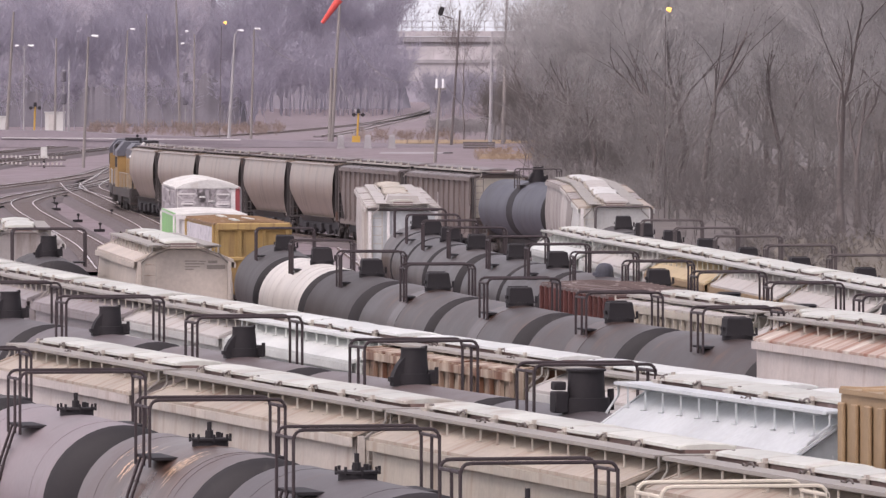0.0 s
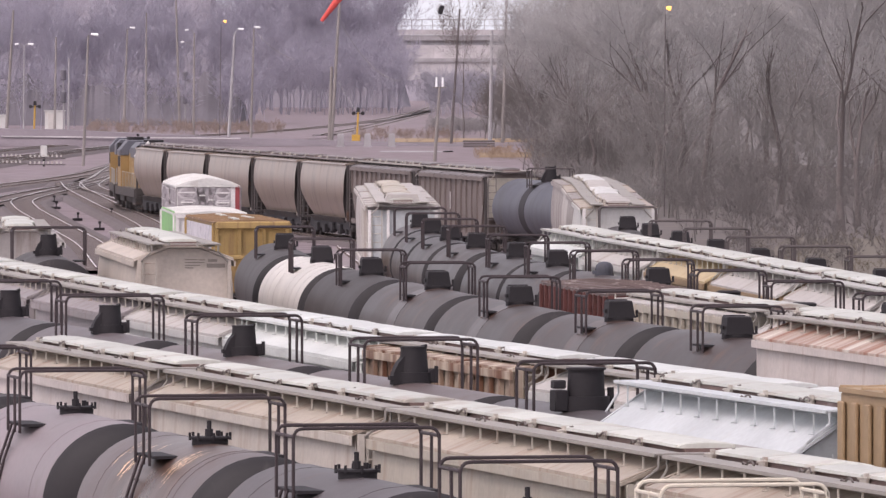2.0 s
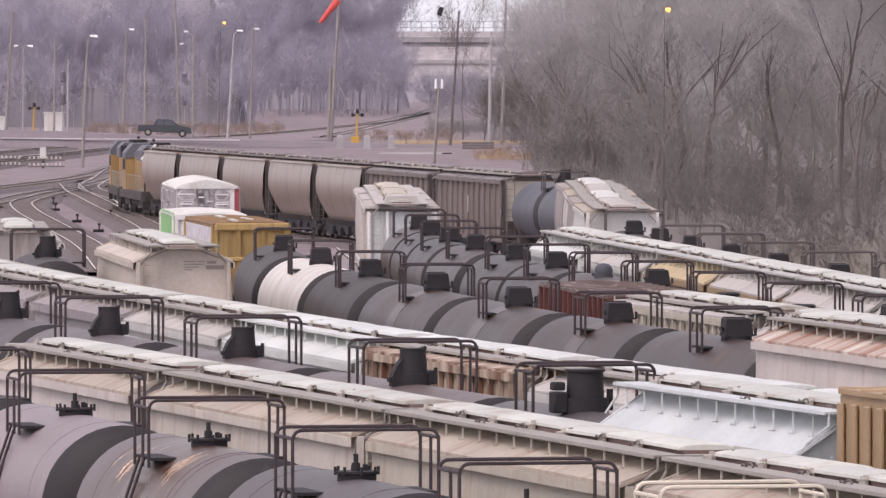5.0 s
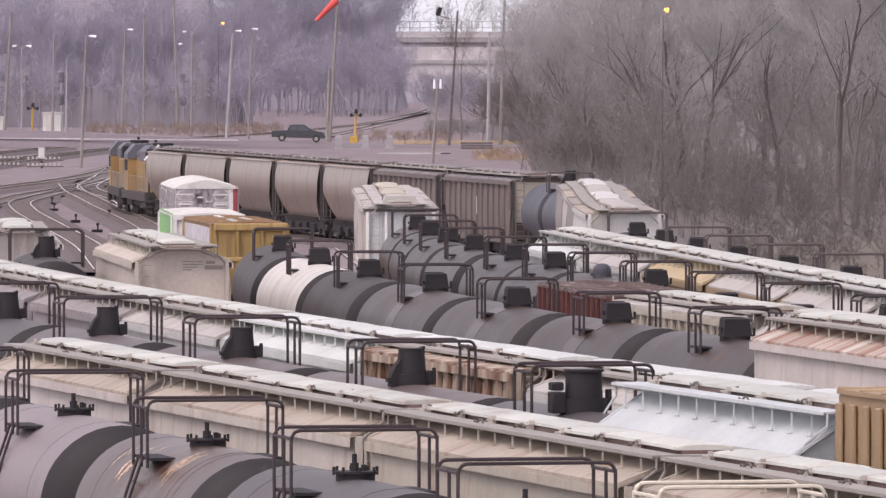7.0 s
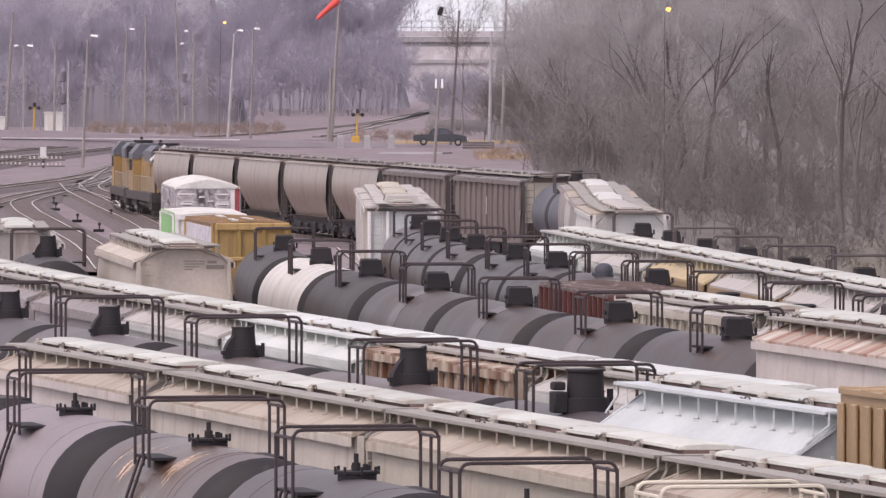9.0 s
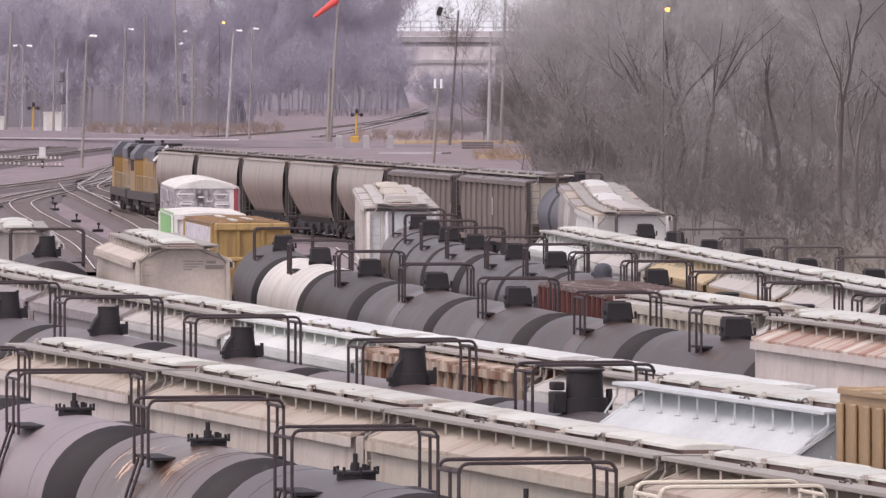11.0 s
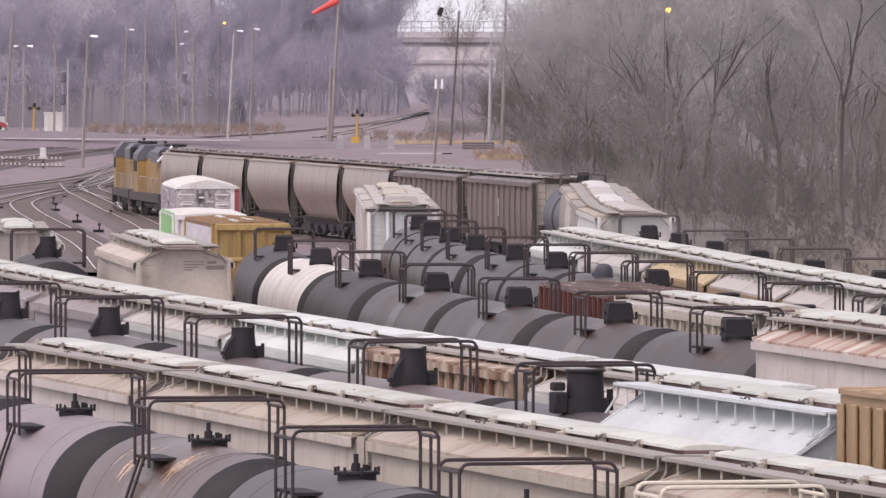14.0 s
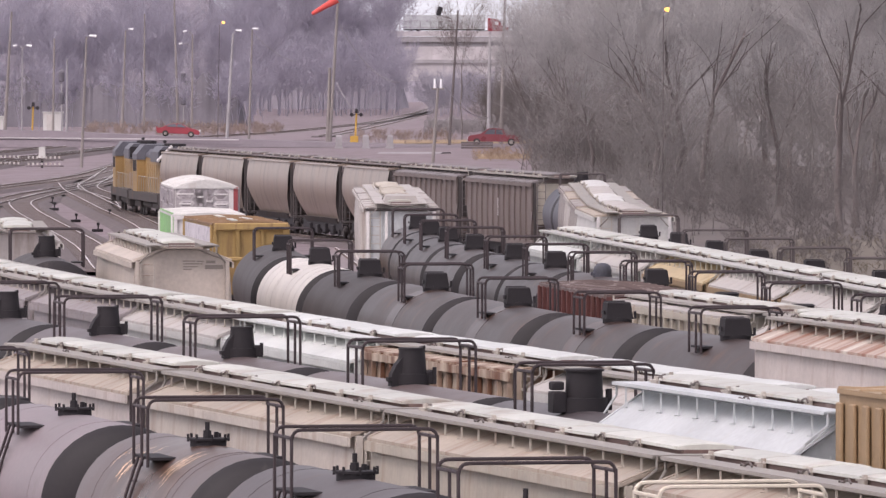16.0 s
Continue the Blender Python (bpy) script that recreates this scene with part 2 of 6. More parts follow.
# ---------------------------------------------------------------- tracks
class Track:
    """A smooth line over the ground: x for each distance d from the viewer's bridge."""

    def __init__(self, nodes):
        d = np.array([n[0] for n in nodes], float)
        x = np.array([n[1] for n in nodes], float)
        g = np.gradient(x, d)
        dd = np.arange(d[0], d[-1] + 0.01, 1.0)
        i = np.clip(np.searchsorted(d, dd, side="right") - 1, 0, len(d) - 2)
        h = d[i + 1] - d[i]
        u = (dd - d[i]) / h
        self.x = ((2 * u**3 - 3 * u**2 + 1) * x[i] + (u**3 - 2 * u**2 + u) * h * g[i]
                  + (-2 * u**3 + 3 * u**2) * x[i + 1] + (u**3 - u**2) * h * g[i + 1])
        self.d = dd
        self.s = np.concatenate([[0], np.cumsum(np.hypot(np.diff(self.x), np.diff(dd)))])

    def at(self, s):
        """The place s metres along, counted away from the viewer."""
        lo = self.s[0]
        if s < lo or s > self.s[-1]:
            i, j = (0, 1) if s < lo else (-1, -2)
            e = (s - self.s[i]) / (self.s[j] - self.s[i])
            return Vector((self.x[i] + e * (self.x[j] - self.x[i]), self.d[i] + e * (self.d[j] - self.d[i]), 0))
        return Vector((np.interp(s, self.s, self.x), np.interp(s, self.s, self.d), 0))

    def along(self, d):
        return float(np.interp(d, self.d, self.s))

    def car_place(self, s, length, z=0.0):
        """A car whose middle is at s: its x axis points to the viewer's end."""
        a, b = self.at(s - length * 0.33), self.at(s + length * 0.33)
        w = a - b
        mid = (a + b) / 2
        return Matrix.Translation((mid.x, mid.y, z)) @ Matrix.Rotation(math.atan2(w.y, w.x), 4, "Z")


TRACKS = {
    "a": Track([(100, 9.3), (125, 3.83), (148, -1.36), (173.5, -6.82), (230, -18.2), (300, -28)]),
    "b": Track([(110, 15.4), (130, 10.4), (153.6, 4.6), (172.7, 0.07), (193.4, -4.8), (210.9, -8.8), (260, -19.2), (310, -26)]),
    "c": Track([(110, 19), (160, 7.26), (180, 2.5), (200, -2.3), (225.8, -8.1), (239, -11.1), (270, -17.7), (320, -25)]),
    "d": Track([(110, 24), (165, 10.6), (190, 4.8), (212, -0.3), (240, -5.8), (263, -10.1), (300, -16.1), (340, -20.6)]),
    "lead": Track([(280, -10.4), (307, -13), (353, -16.2), (420, -18.5), (440, -19.1)]),
    "d2": Track([(150, 18), (200, 7.6), (240, -0.7), (268, -5.2), (293, -8.1), (311.6, -10.0), (350, -12.9), (400, -15.8)]),
    "e": Track([(170, 18.6), (200, 12.1), (225, 7.2), (251.6, 2.3), (268.8, -0.1), (285.3, -2.2), (312, -4.9), (340, -6.4), (375, -7.9), (435, -10.6), (520, -15.5)]),
    "e2": Track([(180, 20.4), (225, 10.9), (245, 7.0), (263, 4.6), (290, 1.6), (330, -1.8)]),
    "f": Track([(200, 19.5), (220, 15.6), (241.5, 11.75), (265.6, 8.2), (290, 5.1), (313, 2.6), (342, 0.25), (365, -0.9), (393, -1.65), (412, -2.0), (450, -2.75), (510, -5.0)]),
    "g": Track([(200, 18.6), (240, 14.4), (260, 12.3), (302, 8.1), (330, 5.2), (370, 2.6), (440, 1.2)]),
    "t": Track([(230, 22.5), (250, 19.4), (280, 15.2), (311, 11.7), (347, 9.0), (380, 7.4), (410, 7.2), (440, 7.25), (454, 7.15), (463, 6.8), (472, 5.55),
                (484, 3.44), (528, -4.5), (543, -7.3), (560, -10.5), (580, -14.35), (598.5, -17.6), (610.6, -19.1), (620, -20.1), (630, -20.9), (645, -21.6), (660, -22.4), (676, -23.7), (720, -27.3), (760, -28.0), (830, -29.0)]),
    "y": Track([(340, -4.4), (360, -6.3), (375, -7.6), (391, -9.3), (412, -10.9), (435, -11.0), (460, -12.9), (520, -16.5)]),
}


# ---------------------------------------------------------------- running gear
def wheel_mesh():
    bm = bmesh.new()
    tube(bm, (0, -0.07, 0), (0, 0.07, 0), 0.42, 14)
    tube(bm, (0, -0.10, 0), (0, -0.06, 0), 0.46, 14)
    return bm


def side_frame_mesh():
    bm = bmesh.new()
    prism(bm, [(-1.15, -0.05), (-1.15, 0.18), (-0.7, 0.3), (0.7, 0.3), (1.15, 0.18), (1.15, -0.05), (0.75, -0.08), (0.45, -0.25), (-0.45, -0.25), (-0.75, -0.08)],
          -0.08, 0.08, "y")
    for x in (-0.88, 0.88):
        tube(bm, (x, -0.16, 0.02), (x, -0.05, 0.02), 0.13, 8)
    return bm


def bogie(parent, x):
    """Two-axle truck under a car."""
    bm = bmesh.new()
    box(bm, (0, 0, 0.72), (0.45, 2.1, 0.22))
    tk = part("truck", shared("bolster", lambda: bm, UNDER), UNDER, parent, "", pose(x, 0, 0))
    for y in (-1.0, 1.0):
        part("side_frame", shared("side_frame", side_frame_mesh, UNDER), UNDER, tk, "", pose(0, y, 0.5, 0, 0, 0 if y < 0 else 180))
        for a in (-0.88, 0.88):
            part("wheel", shared("wheel", wheel_mesh, UNDER), UNDER, tk, "", pose(a, 0.76 * (1 if y > 0 else -1), 0.46, 0, 0, 180 if y < 0 else 0))
    return tk


def coupler_mesh():
    bm = bmesh.new()
    box(bm, (0.45, 0, 0), (0.9, 0.16, 0.2))
    box(bm, (0.95, 0, 0), (0.26, 0.3, 0.26), bevel=0.05)
    return bm


def gear(car, length):
    for e in (-1, 1):
        bogie(car, e * (length / 2 - 2.2))
        part("coupler", shared("coupler", coupler_mesh, UNDER), UNDER, car, "", pose(e * (length / 2 - 0.95), 0, 0.88, 0, 0, 0 if e > 0 else 180))


def ladder_mesh(h, w=0.42, n=None):
    bm = bmesh.new()
    for y in (-w / 2, w / 2):
        box(bm, (0, y, h / 2), (0.04, 0.04, h))
    n = n or int(h / 0.33)
    for i in range(n):
        tube(bm, (0, -w / 2, 0.15 + i * (h - 0.3) / max(1, n - 1)), (0, w / 2, 0.15 + i * (h - 0.3) / max(1, n - 1)), 0.016, 5)
    return bm


# ---------------------------------------------------------------- covered hoppers
def hopper(name, m, label, length=17.2, body=PALE, roof=ROOFG, lid=HATCH, board=GRATE, strut=STRUT, top=4.75, ribs=0,
           bulge=0.06, slope=1.2, group="parked freight cars", end=None, gap=1.5, zcut=2.7, sill_paint=None, bay_paint=None, fall=0.80, end_sheet=None, bay_long=False, beads=0, tuck=0.0):
    """Covered hopper car; the x axis runs along it, z = 0 is the rail head."""
    car = thing(name, m, label, "freight car", group)
    L = length - gap
    hl = L / 2
    zt = top - fall      # eave
    w = 1.52

    def side():
        bm = bmesh.new()
        n = 12
        prof = []
        for i in range(n + 1):
            u = i / n
            z = 1.15 + u * (zt - 1.15)
            prof.append((w - 0.05 + bulge * math.sin(u * math.pi) - tuck * (1 - u) ** 2.2, z))
        rings = []
        for x, cut in ((-hl, 1), (hl, -1)):
            ring = []
            for y, z in prof:
                f = max(0.0, (zcut - z) / (zcut - 1.15))
                ring.append((x + cut * slope * f, -y, z))
            ring += [(x, -0.5, top - 0.44), (x, 0.5, top - 0.44)]
            for y, z in reversed(prof):
                f = max(0.0, (zcut - z) / (zcut - 1.15))
                ring.append((x + cut * slope * f, y, z))
            rings.append(ring)
        loft(bm, rings)
        return bm

    key = (length, top, bulge, slope, gap, zcut, fall, tuck)
    bd = part("body", shared(("body", key), side, body, True), body, car)
    # end faces go dark: the shade between cars is put into their colour
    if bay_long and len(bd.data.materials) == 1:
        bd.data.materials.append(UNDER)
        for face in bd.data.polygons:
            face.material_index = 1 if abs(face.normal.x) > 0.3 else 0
    if ribs:
        for i in range(ribs):
            x = -hl + 0.06 + i * (L - 0.12) / (ribs - 1)
            for y in (-1, 1):
                lo = 1.15 if slope * 1.02 < hl - abs(x) else 2.7
                part("side_post", shared(("post", round(zt - lo, 2)), lambda: box(bmesh.new(), (0, 0, (zt - lo) / 2), (0.11, 0.1, zt - lo)), body),
                     body, bd, "", pose(x, y * (w + 0.045), lo))

    def sill():
        bm = bmesh.new()
        for y in (-1, 1):
            box(bm, (0, y * (w - 0.02 - tuck), 1.12), (L + 0.3 - tuck * 9, 0.12, 0.26 - tuck * 0.3))
        box(bm, (0, 0, 0.95), (length - 1.9, 0.5, 0.4))
        return bm

    part("sill", shared(("sill", length, gap, tuck), sill, sill_paint or body), sill_paint or body, car)

    def bay():
        bm = bmesh.new()
        u, v = (2.1, 1.3) if bay_long else (1.7, 0.35)
        loft(bm, [[(-u, -1.4, 1.2), (u, -1.4, 1.2), (u, 1.4, 1.2), (-u, 1.4, 1.2)],
                  [(-v, -0.7, 0.32), (v, -0.7, 0.32), (v, 0.7, 0.32), (-v, 0.7, 0.32)]])
        return bm

    # black block and gear boxes added to fill the shade under the car
    if group == "moving train":
        def underfill():
            bm = bmesh.new()
            box(bm, (0, 0, 0.78), (L - 1.2, 2.3, 0.62), 0, 0.06)
            for i in range(9):
                q = (i - 4) * (L - 3.0) / 9
                box(bm, (q, -1.16 if i % 2 else 1.1, 0.5 + 0.05 * (i % 3)), (0.9, 0.3, 0.5), 0, 0.04)
                box(bm, (q + 0.5, 1.16 if i % 2 else -1.1, 0.42), (0.35, 0.24, 0.34), 0, 0.03)
            return bm
        part("brake_rigging", shared(("underfill", length), underfill, IRON), IRON, car, "black brake gear filling the shade under the hopper")
    nb = 3 if length > 15 else 2
    for i in range(nb):
        part("discharge_bay", shared(("bay", bay_long), bay, bay_paint or body), bay_paint or body, car, "", pose((i - (nb - 1) / 2) * (L - 2 * slope - 3.6) / max(1, nb - 1), 0, 0))

    def roof_mesh():
        bm = bmesh.new()
        prism(bm, [(-w - 0.05, zt - 0.03), (-w - 0.05, zt + 0.03), (-0.52, top - 0.36), (0.52, top - 0.36), (w + 0.05, zt + 0.03), (w + 0.05, zt - 0.03),
                   (0.5, top - 0.42), (-0.5, top - 0.42)], -hl - 0.08, hl + 0.08)
        k = 1 if beads == 0 and ribs == 0 else 3
        for i in range(k + 1):
            x = -hl + i * L / k
            for s in (-1, 1):
                a, b = Vector((x, s * 0.53, top - 0.345)), Vector((x, s * (w + 0.04), zt + 0.05))
                tube(bm, a, b, 0.018, 4)
        return bm

    part("roof", shared(("roof", key, beads, ribs), roof_mesh, roof), roof, car)
    for i in range(beads):
        for s_ in (-1, 1):
            part("side_bead", shared(("bead", round(L, 2)), lambda: box(bmesh.new(), (0, 0, 0), (L - 0.2, 0.05, 0.07), 0, 0.015), body), body, bd, "", pose(0, s_ * (w + 0.03), zt - 0.42 - 0.28 * i))
    if not bay_long:
        for s_ in (-1, 1):
            part("eave_fascia", shared(("fascia", round(L, 2), round(zt, 2)), lambda: box(bmesh.new(), (0, 0, zt - 0.12), (L + 0.16, 0.05, 0.17)), body), body, car, "", pose(0, s_ * (w + 0.085), 0))
    # end bulkheads with their corner posts
    for e in (-1, 1):
        def end_frame():
            bm = bmesh.new()
            for y in (-1.42, 1.42):
                box(bm, (0, y, (zt + 1.0) / 2), (0.12, 0.12, zt - 1.0))
            box(bm, (0.1, 0, 1.05), (0.5, 2.9, 0.1))
            for y in (-0.5, 0.5):
                tube(bm, (0.0, y, 1.1), (-0.25, y * 0.8, 2.75), 0.05, 5)
            return bm
        part("end_frame", shared(("end_frame", zt), end_frame, end or body), end or body, car, "", pose(e * (hl + 0.12), 0, 0, 0, 0, 0 if e > 0 else 180))
        if end_sheet:
            part("end_sheet", box(bmesh.new(), (0, 0, (zt + 2.0) / 2), (0.03, 2.7, zt - 2.1)), end_sheet, car, "flat end sheet", pose(e * (hl + 0.03), 0, 0))
        part("ladder", shared(("ladder", round(zt, 2)), lambda: ladder_mesh(zt - 0.7), strut), strut, car, "", pose(e * (hl + 0.2), -e * 1.1, 0.75, 0, 0, 0))
    # hatch covers
    zr = top - 0.30
    part("coaming", shared(("coaming", L, zr), lambda: box(bmesh.new(), (0, 0, zr - 0.02), (L - 0.3, 0.82, 0.18)), RUSTROOF), RUSTROOF, car, "rusty hatch coaming")
    nl = max(4, round(L / 2.8))
    step = (L - 0.5) / nl

    def lid_mesh():
        bm = bmesh.new()
        a = step / 2 - 0.02
        loft(bm, [[(x, -v, zr + 0.065), (x, -v - 0.02, zr + 0.075), (x, -v - 0.01, zr + 0.125 - c), (x, -0.36, zr + 0.155 - c), (x, 0, zr + 0.18 - c), (x, 0.36, zr + 0.155 - c), (x, v + 0.01, zr + 0.125 - c), (x, v + 0.02, zr + 0.075), (x, v, zr + 0.065)]
                  for x, v, c in ((-a, 0.46, 0.02), (-a + 0.05, 0.49, 0.0), (a - 0.05, 0.49, 0.0), (a, 0.46, 0.02))])
        for x in (-a * 0.97, a * 0.97):
            box(bm, (x, 0, zr + 0.1), (0.03, 1.02, 0.05))
        return bm

    def latch():
        bm = bmesh.new()
        pipe(bm, [(-0.24, -0.56, zr + 0.02), (-0.1, -0.57, zr + 0.1), (0.04, -0.56, zr + 0.07), (0.16, -0.55, zr + 0.12), (0.34, -0.55, zr + 0.135), (0.44, -0.55, zr + 0.07)], 0.02, 5)
        return bm

    def catch():
        bm = bmesh.new()
        box(bm, (-0.05, -0.53, zr + 0.02), (0.36, 0.06, 0.1))
        box(bm, (0.06, -0.53, zr + 0.1), (0.12, 0.06, 0.1))
        tube(bm, (-0.34, -0.55, zr + 0.05), (0.2, -0.55, zr + 0.085), 0.02, 5)
        return bm

    for i in range(nl):
        x = -L / 2 + 0.25 + step * (i + 0.5)
        h = part("hatch_cover", shared(("lid", round(step, 3), zr), lid_mesh, lid), lid, car, "", pose(x, 0, random.uniform(-0.006, 0.008), random.uniform(-1.0, 1.0), random.uniform(-0.3, 0.3), random.uniform(-0.4, 0.4)))
        off = -0.47 * step + random.uniform(-0.06, 0.06)
        part("latch", shared(("latch", zr), latch, LATCH if lid in (HATCH, BRIGHT) else STRUT), LATCH if lid in (HATCH, BRIGHT) else STRUT, h, "", pose(off, 0, 0, random.uniform(-4, 4)))
        part("catch", shared(("catch", zr), catch, STRUT), STRUT, h, "", pose(off, 0, 0))
    # running boards on brackets
    zb = top - 0.29
    for s in (-1, 1):
        def rb():
            bm = bmesh.new()
            box(bm, (0, 0, 0), (L + 1.15, 0.5, 0.035))
            for y in (-0.25, 0.25):
                box(bm, (0, y, -0.02), (L + 1.15, 0.025, 0.045))
            return bm
        brd = part("running_board", shared(("board", length, gap), rb, board), board, car, "", pose(0, s * 0.87, zb))
        nk = max(8, round(L / 1.25))

        def bracket():
            bm = bmesh.new()
            zf = 0.29 - fall + 0.03 + (w + 0.05 - 1.05) / (w + 0.05 - 0.52) * (fall - 0.39)
            box(bm, (0, 0.22, zf / 2 - 0.03), (0.03, 0.03, -zf - 0.02))
            box(bm, (0, 0.25, zf - 0.005), (0.03, 0.12, 0.02))
            loft(bm, [[(x, 0.2, -0.03), (x, -0.2, -0.03), (x, -0.22, -0.15), (x, -0.08, -0.13), (x, 0.2, -0.06)] for x in (-0.012, 0.012)])
            return bm

        for i in range(nk):
            x = -L / 2 + 0.3 + i * (L - 0.6) / (nk - 1)
            part("bracket", shared(("bracket", fall), bracket, strut), strut, brd, "", pose(x, 0, 0, 0, 0, 0 if s > 0 else 180))
    for e in (-1, 1):
        def cross():
            bm = bmesh.new()
            box(bm, (0, 0, 0), (0.4, 2.1, 0.035))
            for y in (-1.05, 1.05):
                pipe(bm, [(0.2, y, 0.0), (0.2, y, -0.22), (-0.12, y * 1.3, -0.55)], 0.025, 5)
            return bm
        part("end_walkway", shared("end_walkway", cross, board), board, car, "", pose(e * (L / 2 + 0.35), 0, zb - 0.005, 0, 0, 0 if e > 0 else 180))
    gear(car, length)
    return car


# ---------------------------------------------------------------- tank cars
def tank_car(name, m, label, length=12.3, r=1.5, top=4.25, paint=TANKG, rail=5.15, rail_w=2.36, rail_mat=RAILB, housing="dome", rail_l=1.35,
             group="parked freight cars", band=None, sleeve=None, head=HEADB, ladders=False, railing=True, lid=True):
    car = thing(name, m, label, "tank car", group)
    L = length - (1.15 if ladders else 0.8)
    hl = L / 2
    zc = top - r
    seg = 40

    depth = 0.62 if ladders else 0.42

    def shell():
        bm = bmesh.new()
        loft(bm, [[(x, r * math.cos(2 * math.pi * i / seg), zc + r * math.sin(2 * math.pi * i / seg)) for i in range(seg)] for x in (-hl + depth, hl - depth)], False)
        return bm

    def dish():
        bm = bmesh.new()
        rings = []
        for a in (math.pi / 2, 1.3, 1.05, 0.8, 0.55, 0.3, 0.1):
            x, q = depth * math.cos(a), math.sin(a)
            rings.append([(x, r * q * math.cos(2 * math.pi * i / seg), zc + r * q * math.sin(2 * math.pi * i / seg)) for i in range(seg)])
        loft(bm, rings, False)
        bm.faces.new([v for v in list(bm.verts)[-seg:]])
        return bm

    tk = part("tank", shared(("tank", length, r, top, depth), shell, paint, True), paint, car, smooth=True)

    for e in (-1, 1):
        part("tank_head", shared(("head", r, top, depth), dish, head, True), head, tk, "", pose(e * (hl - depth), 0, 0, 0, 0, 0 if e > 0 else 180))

    def hoop(width, off):
        bm = bmesh.new()
        loft(bm, [[(x, (r + q) * math.cos(2 * math.pi * i / seg), zc + (r + q) * math.sin(2 * math.pi * i / seg)) for i in range(seg)]
                  for x, q in ((-width / 2, 0.0), (-width / 2, off), (width / 2, off), (width / 2, 0.0))], False)
        return bm

    for x in (-hl * 0.62, hl * 0.62) if ladders else [hl * q for q in (-0.75, -0.5, -0.25, 0.25, 0.5, 0.75)] if paint is TANKW else ():
        part("weld_band", shared(("hoop", r, top, 0.05), lambda: hoop(0.05, 0.006), PALE if paint is TANKW else paint, True), PALE if paint is TANKW else paint, tk, "", pose(x, 0, 0))
    if band:
        part("spill_band", shared(("band", r, top), lambda: hoop(1.7, 0.008), band, True), band, tk, "", pose(0, 0, 0))
    if sleeve:
        part("rust_stain", shared(("sleeve", r, top, length), lambda: hoop(5.8, 0.006), sleeve, True), sleeve, tk, "", pose(0.1, 0, 0))
        # streaks of orange spill, their glints put into the pale colour
        for x0, a0, a1, wd in ((-3.2, 110, 140, 0.03), (-2.9, 112, 128, 0.02), (-1.9, 112, 131, 0.05), (-1.6, 118, 142, 0.05), (-1.2, 108, 120, 0.03), (-2.1, 128, 146, 0.07), (-1.75, 130, 148, 0.05),
                               (1.7, 104, 134, 0.06), (2.0, 110, 128, 0.05), (2.25, 106, 130, 0.04), (1.85, 117, 142, 0.04), (1.5, 114, 138, 0.03), (2.1, 122, 146, 0.025)):
            bm = bmesh.new()
            n = 12
            rings = []
            for i in range(n + 1):
                a = radians(a0 + (a1 - a0) * i / n)
                xc = x0 + 0.03 * math.sin(i * 0.9 + x0 * 9) + 0.015 * math.sin(i * 2.3 + x0)
                hw_ = wd * (0.2 + 0.8 * math.sin(math.pi * (i + 0.5) / (n + 1))) * (1 + 0.75 * math.sin(i * 2.9 + x0 * 5))
                rings.append([(xc + q, (r + 0.012) * math.cos(a), zc + (r + 0.012) * math.sin(a)) for q in (-hw_, hw_)])
            for u, v in zip(rings, rings[1:]):
                bm.faces.new([bm.verts.new(p) for p in (u[0], u[1], v[1], v[0])])
            part("spill_streak", bm, DRIP, tk, "pale orange spill streak with glints")

    def under():
        bm = bmesh.new()
        box(bm, (0, 0, 0.98), (length - 1.9, 0.55, 0.3))
        for e in (-1, 1):
            box(bm, (e * (hl - 0.9), 0, 1.15), (1.0, 2.5, 0.3))
            box(bm, (e * (hl + 0.1), 0, 1.0), (0.9, 2.8, 0.08))
            loft(bm, [[(e * (hl - 1.5), -1.2, 1.0), (e * (hl - 1.1), -1.2, 1.0), (e * (hl - 1.1), 1.2, 1.0), (e * (hl - 1.5), 1.2, 1.0)],
                      [(e * (hl - 1.5), -1.35, zc), (e * (hl - 1.1), -1.35, zc), (e * (hl - 1.1), 1.35, zc), (e * (hl - 1.5), 1.35, zc)]])
        return bm

    part("underframe", shared(("under", length, r), under, UNDER), UNDER, car)

    # top platform, its posts and rails
    zp = top - 0.2
    hw, hd = rail_w / 2, rail_l / 2

    def platform():
        bm = bmesh.new()
        pw = 0.55 if ladders else 0.34
        box(bm, (0, -(hw - pw / 2 - 0.03), zp), (rail_l + (0.3 if ladders else -0.1), pw, 0.05))
        return bm

    pf = part("platform", shared(("platform", rail_w, rail_l, zp, ladders), platform, IRON), IRON, car)
    part("platform", shared(("platform", rail_w, rail_l, zp, ladders), platform, IRON), IRON, car, "", pose(0, 0, 0, 0, 0, 180))
    pr = 0.028 if ladders else 0.032

    def post_mesh():
        return tube(bmesh.new(), (0, 0, zp - 0.15), (0, 0, rail - 0.1), pr, 6)

    for y in (-1, 1) if railing else ():
        for x in (-hd, 0.1, hd):
            part("post", shared(("rail_post", zp, rail), post_mesh, rail_mat), rail_mat, pf, "", pose(x, y * hw, 0))

    def hoop_rail():
        bm = bmesh.new()
        pipe(bm, [(0, -hw, rail - 0.16), (0, -hw + 0.025, rail - 0.07), (0, -hw + 0.08, rail - 0.015), (0, -hw + 0.16, rail), (0, hw - 0.16, rail), (0, hw - 0.08, rail - 0.015), (0, hw - 0.025, rail - 0.07), (0, hw, rail - 0.16)], pr, 6)
        return bm

    def side_rail():
        return tube(bmesh.new(), (-hd, 0, rail), (hd, 0, rail), pr, 6)

